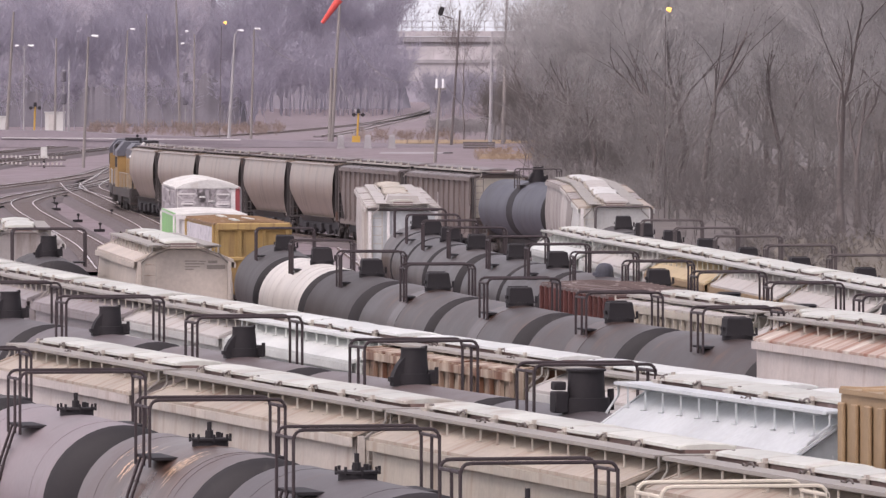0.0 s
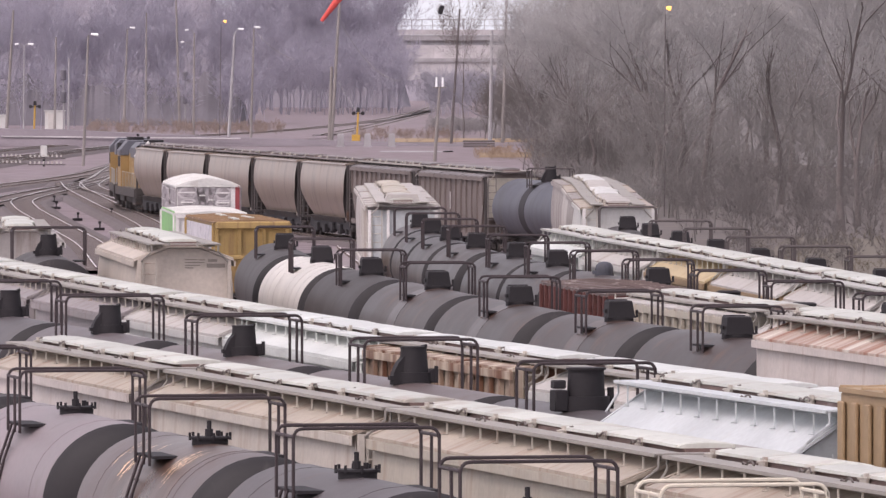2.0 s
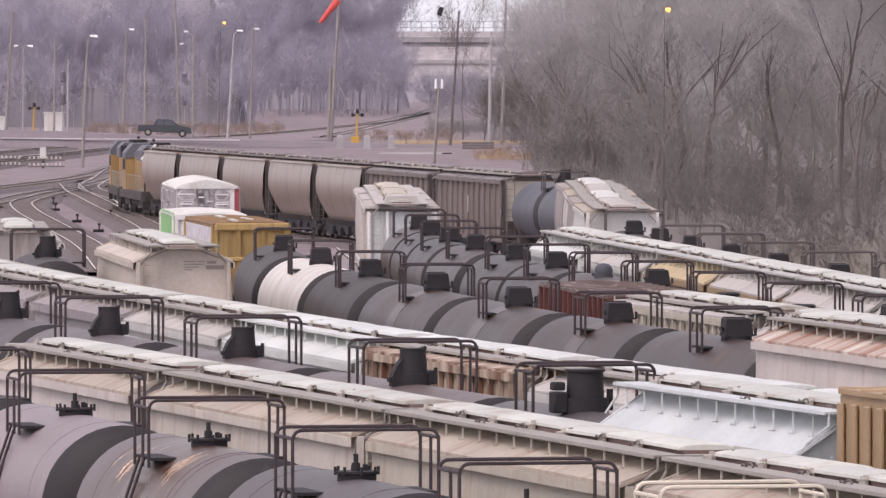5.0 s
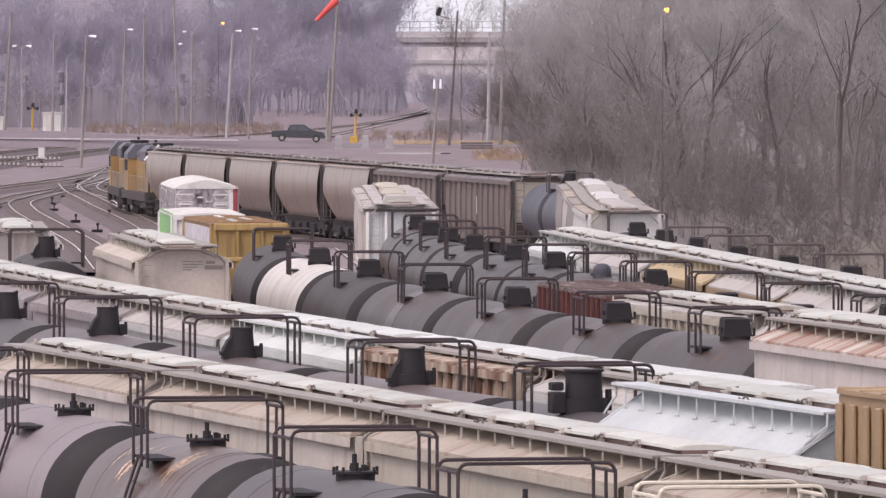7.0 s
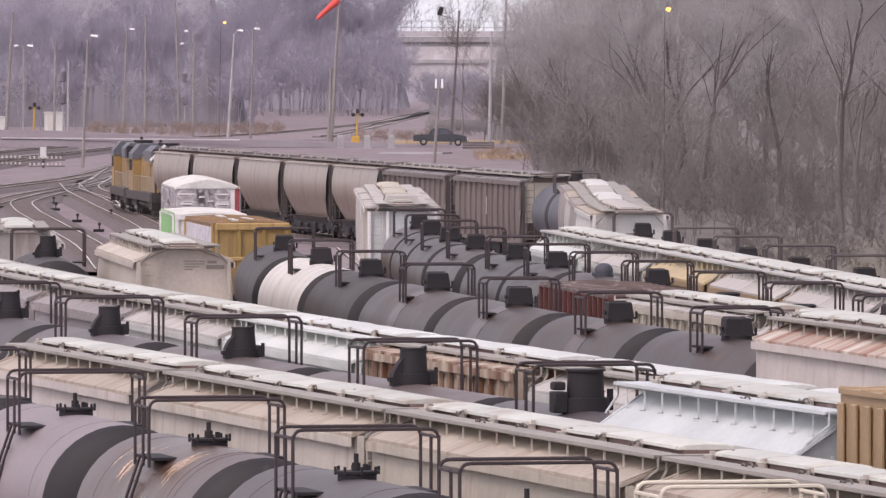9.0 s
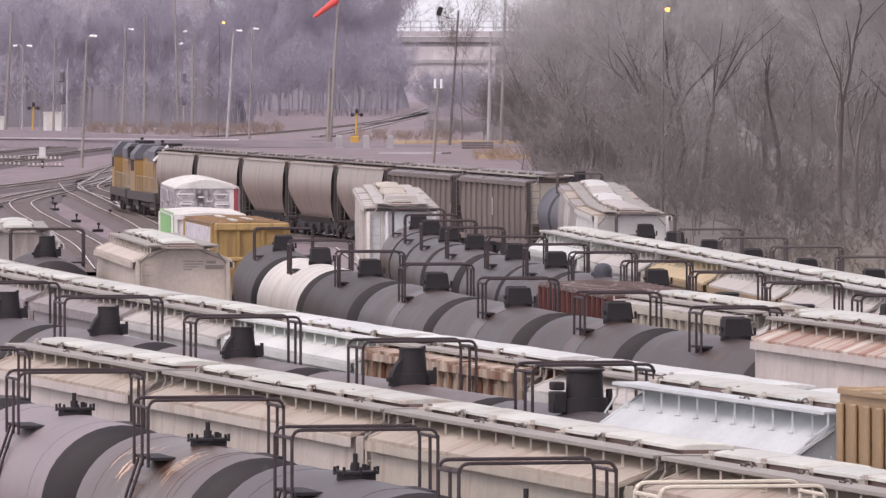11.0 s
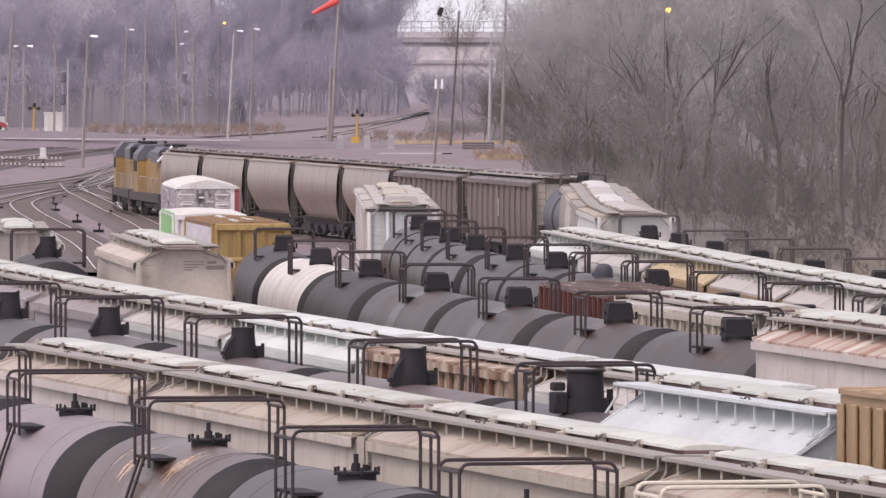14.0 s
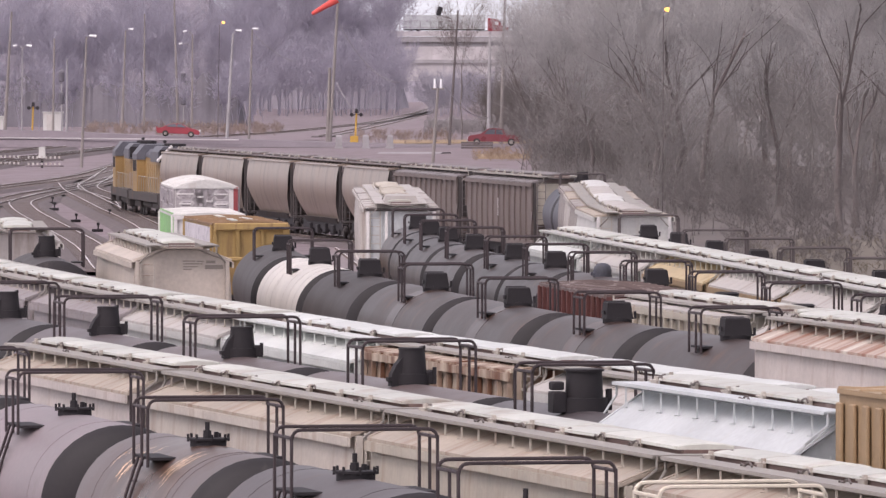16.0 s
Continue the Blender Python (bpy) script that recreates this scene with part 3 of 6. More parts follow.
    for x in (-hd, hd) if railing else ():
        part("cross_rail", shared(("cross_rail", rail_w, rail), hoop_rail, rail_mat), rail_mat, pf, "", pose(x, 0, 0))
    for y in (-1, 1) if railing else ():
        part("side_rail", shared(("side_rail", rail_l, rail), side_rail, rail_mat), rail_mat, pf, "", pose(0, y * hw, -0.13))

    def fittings():
        bm = bmesh.new()
        tube(bm, (0, 0, top - 0.1), (0, 0, top + 0.14), 0.58, 14)
        tube(bm, (0, 0, top + 0.14), (0, 0, top + 0.2), 0.68, 14)
        for i in range(8):
            a = i * math.pi / 4
            tube(bm, (0.64 * math.cos(a), 0.64 * math.sin(a), top + 0.1), (0.64 * math.cos(a), 0.64 * math.sin(a), top + 0.32), 0.045, 5)
        tube(bm, (0.1, -0.05, top + 0.2), (0.1, -0.05, top + 0.42), 0.13, 8)
        tube(bm, (0.1, -0.05, top + 0.42), (0.1, -0.05, top + 0.66), 0.075, 8)
        tube(bm, (-0.25, 0.3, top + 0.2), (-0.25, 0.3, top + 0.36), 0.08, 8)
        return bm

    def dome():
        bm = bmesh.new()
        tube(bm, (0, 0, top - 0.12), (0, 0, top + 0.22), 0.52, 14)
        tube(bm, (0.0, 0, top + 0.2), (0.0, 0, top + 0.74), 0.44, 14, 0.38)
        tube(bm, (0, 0, top + 0.74), (0, 0, top + 0.78), 0.40, 14)
        loft(bm, [[(x, -0.3, top - 0.05), (x, -0.66, top - 0.05), (x, -0.64, top + 0.2), (x, -0.5, top + 0.42), (x, -0.3, top + 0.6)] for x in (-0.2, 0.24)])
        box(bm, (0.1, 0.52, top + 0.14), (0.4, 0.3, 0.3), 0, 0.03)
        box(bm, (0.1, -0.68, top + 0.1), (0.3, 0.14, 0.1))
        tube(bm, (0.3, 0.6, top), (0.3, 0.6, top + 0.36), 0.06, 6)
        tube(bm, (-0.3, 0.3, top + 0.76), (0.3, 0.3, top + 0.8), 0.04, 6)
        return bm

    def cover():
        bm = bmesh.new()
        tube(bm, (0, 0, top - 0.12), (0, 0, top + 0.12), 0.66, 14)
        loft(bm, [[(-0.56, -0.62, top + 0.08), (0.56, -0.62, top + 0.08), (0.56, 0.68, top + 0.08), (-0.56, 0.68, top + 0.08)],
                  [(-0.54, -0.58, top + 0.16), (0.54, -0.58, top + 0.16), (0.54, 0.6, top + 0.16), (-0.54, 0.6, top + 0.16)],
                  [(-0.54, -0.54, top + 0.6), (0.54, -0.54, top + 0.6), (0.54, 0.5, top + 0.6), (-0.54, 0.5, top + 0.6)],
                  [(-0.5, -0.5, top + 0.64), (0.5, -0.5, top + 0.64), (0.5, 0.46, top + 0.64), (-0.5, 0.46, top + 0.64)]])
        box(bm, (0, -0.64, top + 0.3), (0.5, 0.06, 0.12))
        tube(bm, (-0.42, -0.5, top + 0.64), (-0.42, 0.44, top + 0.64), 0.035, 5)
        tube(bm, (0.5, 0.7, top + 0.1), (0.5, 0.7, top + 0.34), 0.06, 6)
        return bm

    def helmet():
        bm = bmesh.new()
        tube(bm, (0, 0, top - 0.12), (0, 0, top + 0.1), 0.6, 16)
        loft(bm, [[(q * math.cos(i * math.pi / 8), q * math.sin(i * math.pi / 8), top + z) for i in range(16)] for q, z in ((0.56, 0.1), (0.58, 0.35), (0.52, 0.58), (0.36, 0.74), (0.12, 0.8))])
        box(bm, (0.1, -0.62, top + 0.16), (0.3, 0.26, 0.22), 0, 0.03)
        return bm

    def low_lid():
        bm = bmesh.new()
        tube(bm, (0, 0, top - 0.12), (0, 0, top + 0.16), 0.5, 14)
        tube(bm, (0, 0, top + 0.16), (0, 0, top + 0.22), 0.55, 14, 0.4)
        return bm

    def valve_box():
        bm = bmesh.new()
        tube(bm, (0, 0, top - 0.12), (0, 0, top + 0.3), 0.62, 16)
        tube(bm, (0, 0, top + 0.3), (0, 0, top + 0.92), 0.5, 16, 0.47)
        tube(bm, (0, 0, top + 0.92), (0, 0, top + 0.97), 0.53, 16)
        box(bm, (0, -0.72, top + 0.2), (0.6, 0.36, 0.5), 0, 0.03)
        box(bm, (0, -0.74, top + 0.58), (0.42, 0.32, 0.2), 0, 0.03)
        tube(bm, (0, 0.66, top), (0, 0.66, top + 0.5), 0.09, 8)
        return bm

    if not lid:
        housing = "low_lid"
    kinds = {"dome": dome, "fittings": fittings, "cover": cover, "helmet": helmet, "low_lid": low_lid, "valve_box": valve_box}
    q = {"dome": (0.72, 0.95) if length > 16.2 else (0.68, 0.85), "fittings": (0.55, 0.6), "cover": (0.58, 0.78), "helmet": (0.5, 0.52), "low_lid": (0.7, 0.8), "valve_box": (0.74, 0.82)}[housing]
    part("manway", shared((housing, top), kinds[housing], TANKB if housing == "helmet" else IRON, True), TANKB if housing == "helmet" else IRON, car, "",
         Matrix.Translation((0, 0, top)) @ Matrix.Diagonal((q[0], q[0], q[1], 1)) @ Matrix.Translation((0, 0, -top)))

    def side_ladder():
        bm = bmesh.new()
        pts = [(0, -hw, zp), (0, -r * 0.93, zc + r * 0.45), (0, -r - 0.07, zc), (0, -r - 0.07, 1.0)]
        for x in (-0.22, 0.22):
            pipe(bm, [(x, y, z) for _, y, z in pts], 0.028, 5)
        for i in range(9):
            z = 1.1 + i * 0.33
            y = -r - 0.07 if z < zc else -math.sqrt(max(0.3, (r + 0.07) ** 2 - (z - zc) ** 2))
            if z < zp:
                tube(bm, (-0.22, y, z), (0.22, y, z), 0.018, 5)
        return bm

    if ladders:
        for s in (0, 180):
            part("ladder", shared(("tank_ladder", r, top), side_ladder, rail_mat), rail_mat, car, "", pose(0, 0, 0, 0, 0, s))
    gear(car, length)
    return car


# ---------------------------------------------------------------- box cars and the like
def box_car(name, m, label, length=15.5, top=4.6, w=1.5, side=TAN, roof=ROOFG, end=None, ribs=12, peak=0.18, group="parked freight cars", panel=None, end_panel=None, ladders=True, rib_drop=0.0):
    car = thing(name, m, label, "freight car", group)
    L = length - 1.4
    hl = L / 2
    z0, zt = 1.05, top - peak
    end = end or side

    def body():
        bm = bmesh.new()
        prism(bm, [(-w, z0), (-w, zt), (-w * 0.55, zt + peak * 0.5), (0, zt + peak * 0.72), (w * 0.55, zt + peak * 0.5), (w, zt), (w, z0)], -hl, hl)
        return bm

    bd = part("body", shared(("boxbody", length, top, w), body, side), side, car)

    def rf():
        bm = bmesh.new()
        v = w + 0.06
        prism(bm, [(-v, zt - 0.04), (-v, zt + 0.04), (-v * 0.72, zt + peak * 0.56), (-v * 0.35, zt + peak * 0.88), (0, top), (v * 0.35, zt + peak * 0.88), (v * 0.72, zt + peak * 0.56), (v, zt + 0.04), (v, zt - 0.04),
                   (v * 0.7, zt + peak * 0.5 - 0.05), (v * 0.35, zt + peak * 0.8 - 0.06), (0, top - 0.08), (-v * 0.35, zt + peak * 0.8 - 0.06), (-v * 0.7, zt + peak * 0.5 - 0.05)], -hl - 0.05, hl + 0.05)
        for i in range(int(L / 1.3) + 1):
            x = -hl + i * L / int(L / 1.3)
            for s in (-1, 1):
                pipe(bm, [(x, 0, top + 0.01), (x, s * v * 0.35, zt + peak * 0.88), (x, s * v * 0.72, zt + peak * 0.56), (x, s * (w + 0.05), zt + 0.05)], 0.03, 4)
        return bm

    part("roof", shared(("boxroof", length, top, w), rf, roof), roof, car)
    for i in range(ribs):
        x = -hl + 0.1 + i * (L - 0.2) / (ribs - 1)
        for y in (-1, 1):
            part("side_post", shared(("boxpost", round(zt, 2)), lambda: box(bmesh.new(), (0, 0, (zt - rib_drop - z0) / 2), (0.16 if not rib_drop else 0.3, 0.12 if not rib_drop else 0.07, zt - rib_drop - z0 - 0.02), 0, 0.02), side), side, bd, "", pose(x, y * (w + 0.055), z0))

    def endf():
        bm = bmesh.new()
        for y in (-w + 0.08, -0.5, 0.5, w - 0.08):
            box(bm, (0.05, y, (zt + z0) / 2), (0.1, 0.14, zt - z0))
        for q in (0.05, 0.5, 0.97):
            box(bm, (0.06, 0, z0 + q * (zt - z0)), (0.12, 2 * w, 0.14))
        return bm

    for e in (-1, 1):
        part("end_frame", shared(("boxend", top, w), endf, end), end, car, "", pose(e * (hl + 0.004), 0, 0, 0, 0, 0 if e > 0 else 180))
        if not ladders:
            continue
        part("ladder", shared(("boxladder", round(zt, 2)), lambda: ladder_mesh(zt - 0.7), STRUT), STRUT, car, "", pose(e * (hl + 0.16), -e * (w - 0.4), 0.75))
    for mat, x0, x1, za, zb, lab in panel or ():
        part("painted_panel", box(bmesh.new(), ((x0 + x1) / 2, -w - 0.02, (za + zb) / 2), (x1 - x0, 0.03, zb - za)), mat, car, lab)
    for mat, y0, y1, za, zb, lab in end_panel or ():
        part("painted_panel", box(bmesh.new(), (hl + 0.14, (y0 + y1) / 2, (za + zb) / 2), (0.03, y1 - y0, zb - za)), mat, car, lab)
    part("sill", shared(("boxsill", length), lambda: box(bmesh.new(), (0, 0, 0.95), (length - 1.9, 0.6, 0.35)), UNDER), UNDER, car)
    gear(car, length)
    return car


# ---------------------------------------------------------------- ground, ballast, road
GROUND_Z = -0.35
DIRT = surface("yard_gravel", (0.235, 0.188, 0.206), 0.9, stain=(0.15, 0.12, 0.12), stain_amount=0.6, streak=False, scale=0.35, bump=0.4)
BALLAST = surface("ballast_stone", (0.245, 0.206, 0.214), 0.9, stain=(0.165, 0.135, 0.128), stain_amount=0.4, streak=False, scale=0.8, bump=0.6)
CINDER = surface("dark_cinder_ballast", (0.125, 0.103, 0.105), 0.9, stain=(0.20, 0.165, 0.165), stain_amount=0.35, streak=False, scale=0.6, bump=0.6)
ASPHALT = surface("old_asphalt", (0.19, 0.162, 0.18), 0.85, stain=(0.12, 0.11, 0.11), stain_amount=0.3, streak=False, scale=0.3, bump=0.2)
DRYGRASS = surface("dry_grass", (0.33, 0.24, 0.15), 0.9, stain=(0.25, 0.17, 0.10), stain_amount=0.5, streak=False, scale=0.5, bump=0.5)
RAIL = surface("rail_steel", (0.68, 0.62, 0.61), 0.3, 0.6, stain=RUST, stain_amount=0.12, streak=False)
TIE = surface("weathered_tie", (0.185, 0.155, 0.15), 0.9, streak=False, piece=0.25)
POLE = surface("weathered_pole", (0.26, 0.235, 0.225), 0.85, stain=(0.16, 0.14, 0.13), stain_amount=0.4)
STEELP = surface("galvanised_pole", (0.36, 0.345, 0.355), 0.55, 0.2)
DARKP = surface("creosote_pole", (0.13, 0.11, 0.11), 0.85)
CONC = surface("bridge_concrete", (0.33, 0.315, 0.325), 0.85, stain=(0.28, 0.26, 0.25), stain_amount=0.35)
PALECONC = surface("pale_bridge_concrete", (0.50, 0.47, 0.48), 0.85, stain=(0.36, 0.33, 0.33), stain_amount=0.4)
# black signal heads, with haze put into the colour as slate grey
HAZESLATE = surface("haze_greyed_signal_black", (0.16, 0.15, 0.175), 0.7)
BARK = surface("bark", (0.175, 0.15, 0.145), 0.9, stain=(0.22, 0.19, 0.18), stain_amount=0.3)
# haze and self-shading are allowed for in this pale base colour
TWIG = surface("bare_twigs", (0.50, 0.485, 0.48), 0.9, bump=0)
DARKBRUSH = surface("dark_grey_brown_brush", (0.215, 0.196, 0.19), 0.95, bump=0)
MIDTWIG = surface("grey_brown_twigs", (0.40, 0.375, 0.375), 0.9, bump=0)
# far woods: distance haze is put into these lavender base colours
FARTWIG = surface("haze_tinted_far_twigs", (0.435, 0.412, 0.478), 0.9, bump=0)
FARWOODS = surface("haze_tinted_far_rise", (0.25, 0.23, 0.265), 0.95, stain=(0.185, 0.168, 0.195), stain_amount=0.55, scale=0.25, bump=0.4)
LITTER = surface("leaf_litter", (0.135, 0.116, 0.11), 0.95, stain=(0.18, 0.145, 0.115), stain_amount=0.45, streak=False, scale=0.4, bump=0.5)
BRUSH = surface("dark_brush_twigs", (0.32, 0.298, 0.29), 0.95, bump=0)
STUBBLE = surface("pale_stubble", (0.155, 0.133, 0.108), 0.95, stain=(0.14, 0.12, 0.10), stain_amount=0.5, streak=False, scale=0.6, bump=0.5)
# haze of the distance is in these two base colours as well
FARTHICKET = surface("haze_tinted_far_thicket", (0.14, 0.129, 0.148), 0.95, stain=(0.105, 0.097, 0.111), stain_amount=0.5, streak=False, scale=0.3, bump=0.6)
DEEPWOODS = surface("haze_toned_far_treeline", (0.17, 0.155, 0.175), 0.95, stain=(0.13, 0.12, 0.135), stain_amount=0.5, scale=0.2, bump=0.4)
ROADWOODS = surface("dark_roadside_thicket", (0.215, 0.20, 0.21), 0.95, stain=(0.16, 0.148, 0.155), stain_amount=0.6, scale=0.25, bump=0.4)
THICKET = surface("leafless_thicket", (0.26, 0.243, 0.245), 0.95, stain=(0.215, 0.2, 0.2), stain_amount=0.6, scale=0.22, bump=0.4)


def let_light_through(m):
    """Thin twigs scatter light to both sides."""
    n, k = m.node_tree.nodes, m.node_tree.links
    b = n["Principled BSDF"]
    b.inputs["Specular IOR Level"].default_value = 0.1
    t = n.new("ShaderNodeBsdfTranslucent")
    x = n.new("ShaderNodeMixShader")
    k.new(b.inputs["Base Color"].links[0].from_socket, t.inputs["Color"])
    k.new(b.outputs[0], x.inputs[1])
    k.new(t.outputs[0], x.inputs[2])
    k.new(x.outputs[0], n["Material Output"].inputs["Surface"])


for twigs in (TWIG, MIDTWIG, FARTWIG, BRUSH, DARKBRUSH):
    let_light_through(twigs)
OLIVE = surface("olive_dead_grass", (0.19, 0.163, 0.128), 0.95, bump=0)
GOLDGRASS = surface("golden_dead_grass", (0.34, 0.25, 0.18), 0.95, bump=0)
# blue-grey haze is part of this base colour
HAZEBRUSH = surface("haze_tinted_thicket", (0.35, 0.335, 0.38), 0.95, bump=0)
STRAW = surface("dry_straw_twigs", (0.285, 0.22, 0.19), 0.95, bump=0)


def sheet(name, verts, faces, mat):
    me = bpy.data.meshes.new(name)
    me.from_pydata(verts, [], faces)
    me.materials.append(mat)
    return new(name, me)


def make_ground():
    xs = sorted({-3000, -800, -300, *range(-120, 121, 8), 300, 800, 3000})
    ys = sorted({-400, -60, 0, *range(40, 1400, 20), 1600, 2000, 3000, 4500})
    vs, fs = [], []
    for y in ys:
        for x in xs:
            vs.append((x, y, GROUND_Z + 0.06 * noise.noise((x * 0.05, y * 0.03, 0))))
    n = len(xs)
    for j in range(len(ys) - 1):
        for i in range(n - 1):
            fs.append((j * n + i, j * n + i + 1, (j + 1) * n + i + 1, (j + 1) * n + i))
    tagged(sheet("ground", vs, fs, DIRT), "grey-brown gravel yard ground", "ground", kind="structure")


make_ground()


def ribbon(name, pts, half, z, mat, label, category, thick=0.12, skirt=0.5):
    """A low bank or road that follows a line; points may carry a height of their own above z."""
    vs, fs = [], []
    n = len(pts)
    for i, p in enumerate(pts):
        a, b = Vector(pts[max(0, i - 1)][:2]), Vector(pts[min(n - 1, i + 1)][:2])
        d = (b - a).normalized()
        q = Vector((-d.y, d.x))
        h = p[2] if len(p) > 2 else 0.0
        for o, dz in ((-half - skirt - h, -thick - h), (-half, 0), (half, 0), (half + skirt + h, -thick - h)):
            vs.append((p[0] + q.x * o, p[1] + q.y * o, z + h + dz))
    for i in range(n - 1):
        for j in range(3):
            fs.append((i * 4 + j, i * 4 + j + 1, i * 4 + j + 5, i * 4 + j + 4))
    return tagged(sheet(name, vs, fs, mat), label, category, kind="structure")


def rails(pts, label, ties=True, tie_step=0.6, bed_mat=BALLAST):
    """Ballast bed with two rails and their ties; the rail head lies at z = 0."""
    bed = ribbon("track_bed", pts, 1.7, -0.12, bed_mat, label, "railway track", 0.22)
    n = len(pts)
    for o in (-0.76, 0.76):
        vs, fs = [], []
        for i, p in enumerate(pts):
            d = (Vector(pts[min(n - 1, i + 1)]) - Vector(pts[max(0, i - 1)])).normalized()
            q = Vector((-d.y, d.x))
            for w, z in ((-0.05, -0.17), (-0.04, 0), (0.04, 0), (0.05, -0.17)):
                vs.append((p[0] + q.x * (o + w), p[1] + q.y * (o + w), z))
        for i in range(n - 1):
            for j in range(3):
                fs.append((i * 4 + j, i * 4 + j + 1, i * 4 + j + 5, i * 4 + j + 4))
        rl = sheet("rail", vs, fs, WEB)
        rl.data.materials.append(RAIL)
        for i, p in enumerate(rl.data.polygons):
            p.material_index = 1 if i % 3 == 1 else 0
        rl.parent = bed
    if ties:
        vs, fs = [], []
        acc = 0.0
        for a, b in zip(pts, pts[1:]):
            a, b = Vector(a), Vector(b)
            L = (b - a).length
            d = (b - a) / L
            q = Vector((-d.y, d.x))
            while acc < L:
                c = a + d * acc
                k = len(vs)
                for z in (-0.16, -0.09):
                    for u, v in ((-1.25, -0.11), (1.25, -0.11), (1.25, 0.11), (-1.25, 0.11)):
                        p = c + q * u + d * v
                        vs.append((p.x, p.y, z))
                fs += [(k + 4, k + 5, k + 6, k + 7), (k, k + 1, k + 5, k + 4), (k + 1, k + 2, k + 6, k + 5), (k + 2, k + 3, k + 7, k + 6), (k + 3, k, k + 4, k + 7)]
                acc += tie_step
            acc -= L
        t = sheet("ties", vs, fs, TIE)
        t.parent = bed
        tagged(t, "weathered wooden ties", kind="stuff")
    return bed


for key, tr in TRACKS.items():
    rails([(float(x), float(d)) for x, d in zip(tr.x[::5], tr.d[::5])], "ballasted yard track with steel rails", ties=key in ("t", "lead"), bed_mat=CINDER if key == "t" else BALLAST)


def curve_points(nodes):
    tr = Track(nodes)
    return [(float(x), float(d)) for x, d in zip(tr.x[::6], tr.d[::6])]


# lead tracks in front of the road, beyond the parked cars
rails(curve_points([(600, -32.4), (659, -31.3), (696, -30.2), (717, -28.9), (740, -28.1), (761, -27.9), (800, -28.6)]), "curved yard lead with worn rails", bed_mat=CINDER)
rails(curve_points([(462, -16.4), (520, -19.8), (555, -22.5), (583, -24.7), (630, -28.2), (654, -29.5), (683, -29.3), (709, -28.5), (740, -27.5), (790, -26.6)]), "yard ladder track with worn rails", bed_mat=CINDER)
rails(curve_points([(470, -12.5), (520, -15.4), (560, -17.3), (600, -20.0), (630, -22.3), (676, -25.6), (701, -27.4), (740, -29.6)]), "yard ladder track beside the train", bed_mat=CINDER)
rails(curve_points([(640, -39), (723, -34.3), (758, -31.4), (783, -30.1), (829, -29.3), (900, -28.6)]), "curved running line with worn rails", bed_mat=CINDER)
rails(curve_points([(780, -46), (836, -42.2), (900, -39.6), (960, -36.5), (1000, -34)]), "running line beside the road crossing", bed_mat=CINDER)
rails(curve_points([(840, -45.6), (911, -40.3), (960, -36.9), (989, -34.8), (1012, -33.2)]), "running line between two others", bed_mat=CINDER)
rails(curve_points([(820, -52), (900, -48.7), (950, -45), (1000, -41)]), "distant running line on gravel ballast", bed_mat=CINDER)
ROAD_LINE = [(-130, 1020, 3.2), (-100, 1020, 2.6), (-70, 1020, 2.1), (-42, 1020, 1.6), (-29, 1020, 1.0), (-16, 1020, 0.5), (0, 1018, 0.05), (9, 1016, 0.0), (30, 1014, 0.0), (75, 1010, 0.0)]
ribbon("road", ROAD_LINE, 4.0, GROUND_Z + 0.15, ASPHALT, "worn grey asphalt road across the tracks", "road", skirt=1.5)
tagged(new("kerb", mesh_from("kerb", box(bmesh.new(), (-35, 1014.3, 0.6), (26, 0.25, 0.13), 0, 0.02, 0.008), PALECONC)), "pale kerb strip beside the road", "kerb", kind="structure")
ribbon("gravel_road", [(-30, 1060), (-17, 1120), (-6, 1240), (0, 1420), (5, 1720)], 9.0, GROUND_Z + 0.14, DIRT, "grey gravel service road under the bridge", "road")
rails(curve_points([(1060, -36), (1120, -25), (1240, -13), (1420, -5), (1700, 1)]), "distant main line passing under the bridge", ties=False)
rails(curve_points([(1112, -13.7), (1150, -12.2), (1250, -8.6), (1378, -4.6), (1500, -1.5)]), "distant siding beside the gravel road", ties=False)
ribbon("grass_verge", [(3.6, 930), (7.5, 930), (11.5, 930)], 14.0, GROUND_Z + 0.16, DRYGRASS, "patch of dry straw-coloured grass before the road", "grass")
ribbon("grass_verge", [(-6.0, 1066), (0, 1066), (6, 1066), (12, 1066)], 14.0, GROUND_Z + 0.16, DRYGRASS, "strip of dry straw-coloured grass", "grass")
ribbon("forest_floor", [(42, 420), (30, 520), (28.5, 600), (28.5, 700), (31, 800), (35, 900), (40, 1000)], 20.0, GROUND_Z + 0.1, LITTER, "brown leaf litter under the bare trees", "ground")
ribbon("grass_strip", [(24, 380), (20.5, 440), (20.5, 500), (23, 540)], 3.0, GROUND_Z + 0.13, STUBBLE, "dry grass along the edge of the yard", "grass")
ribbon("concrete_strip", [(-6, 962), (0.5, 960)], 1.5, GROUND_Z + 0.13, CONC, "pale concrete strip beside the tracks", "pavement")


# ---------------------------------------------------------------- parked lines of cars
def put(line, d, length):
    tr = TRACKS[line]
    return tr.car_place(tr.along(d), length, 0.0)


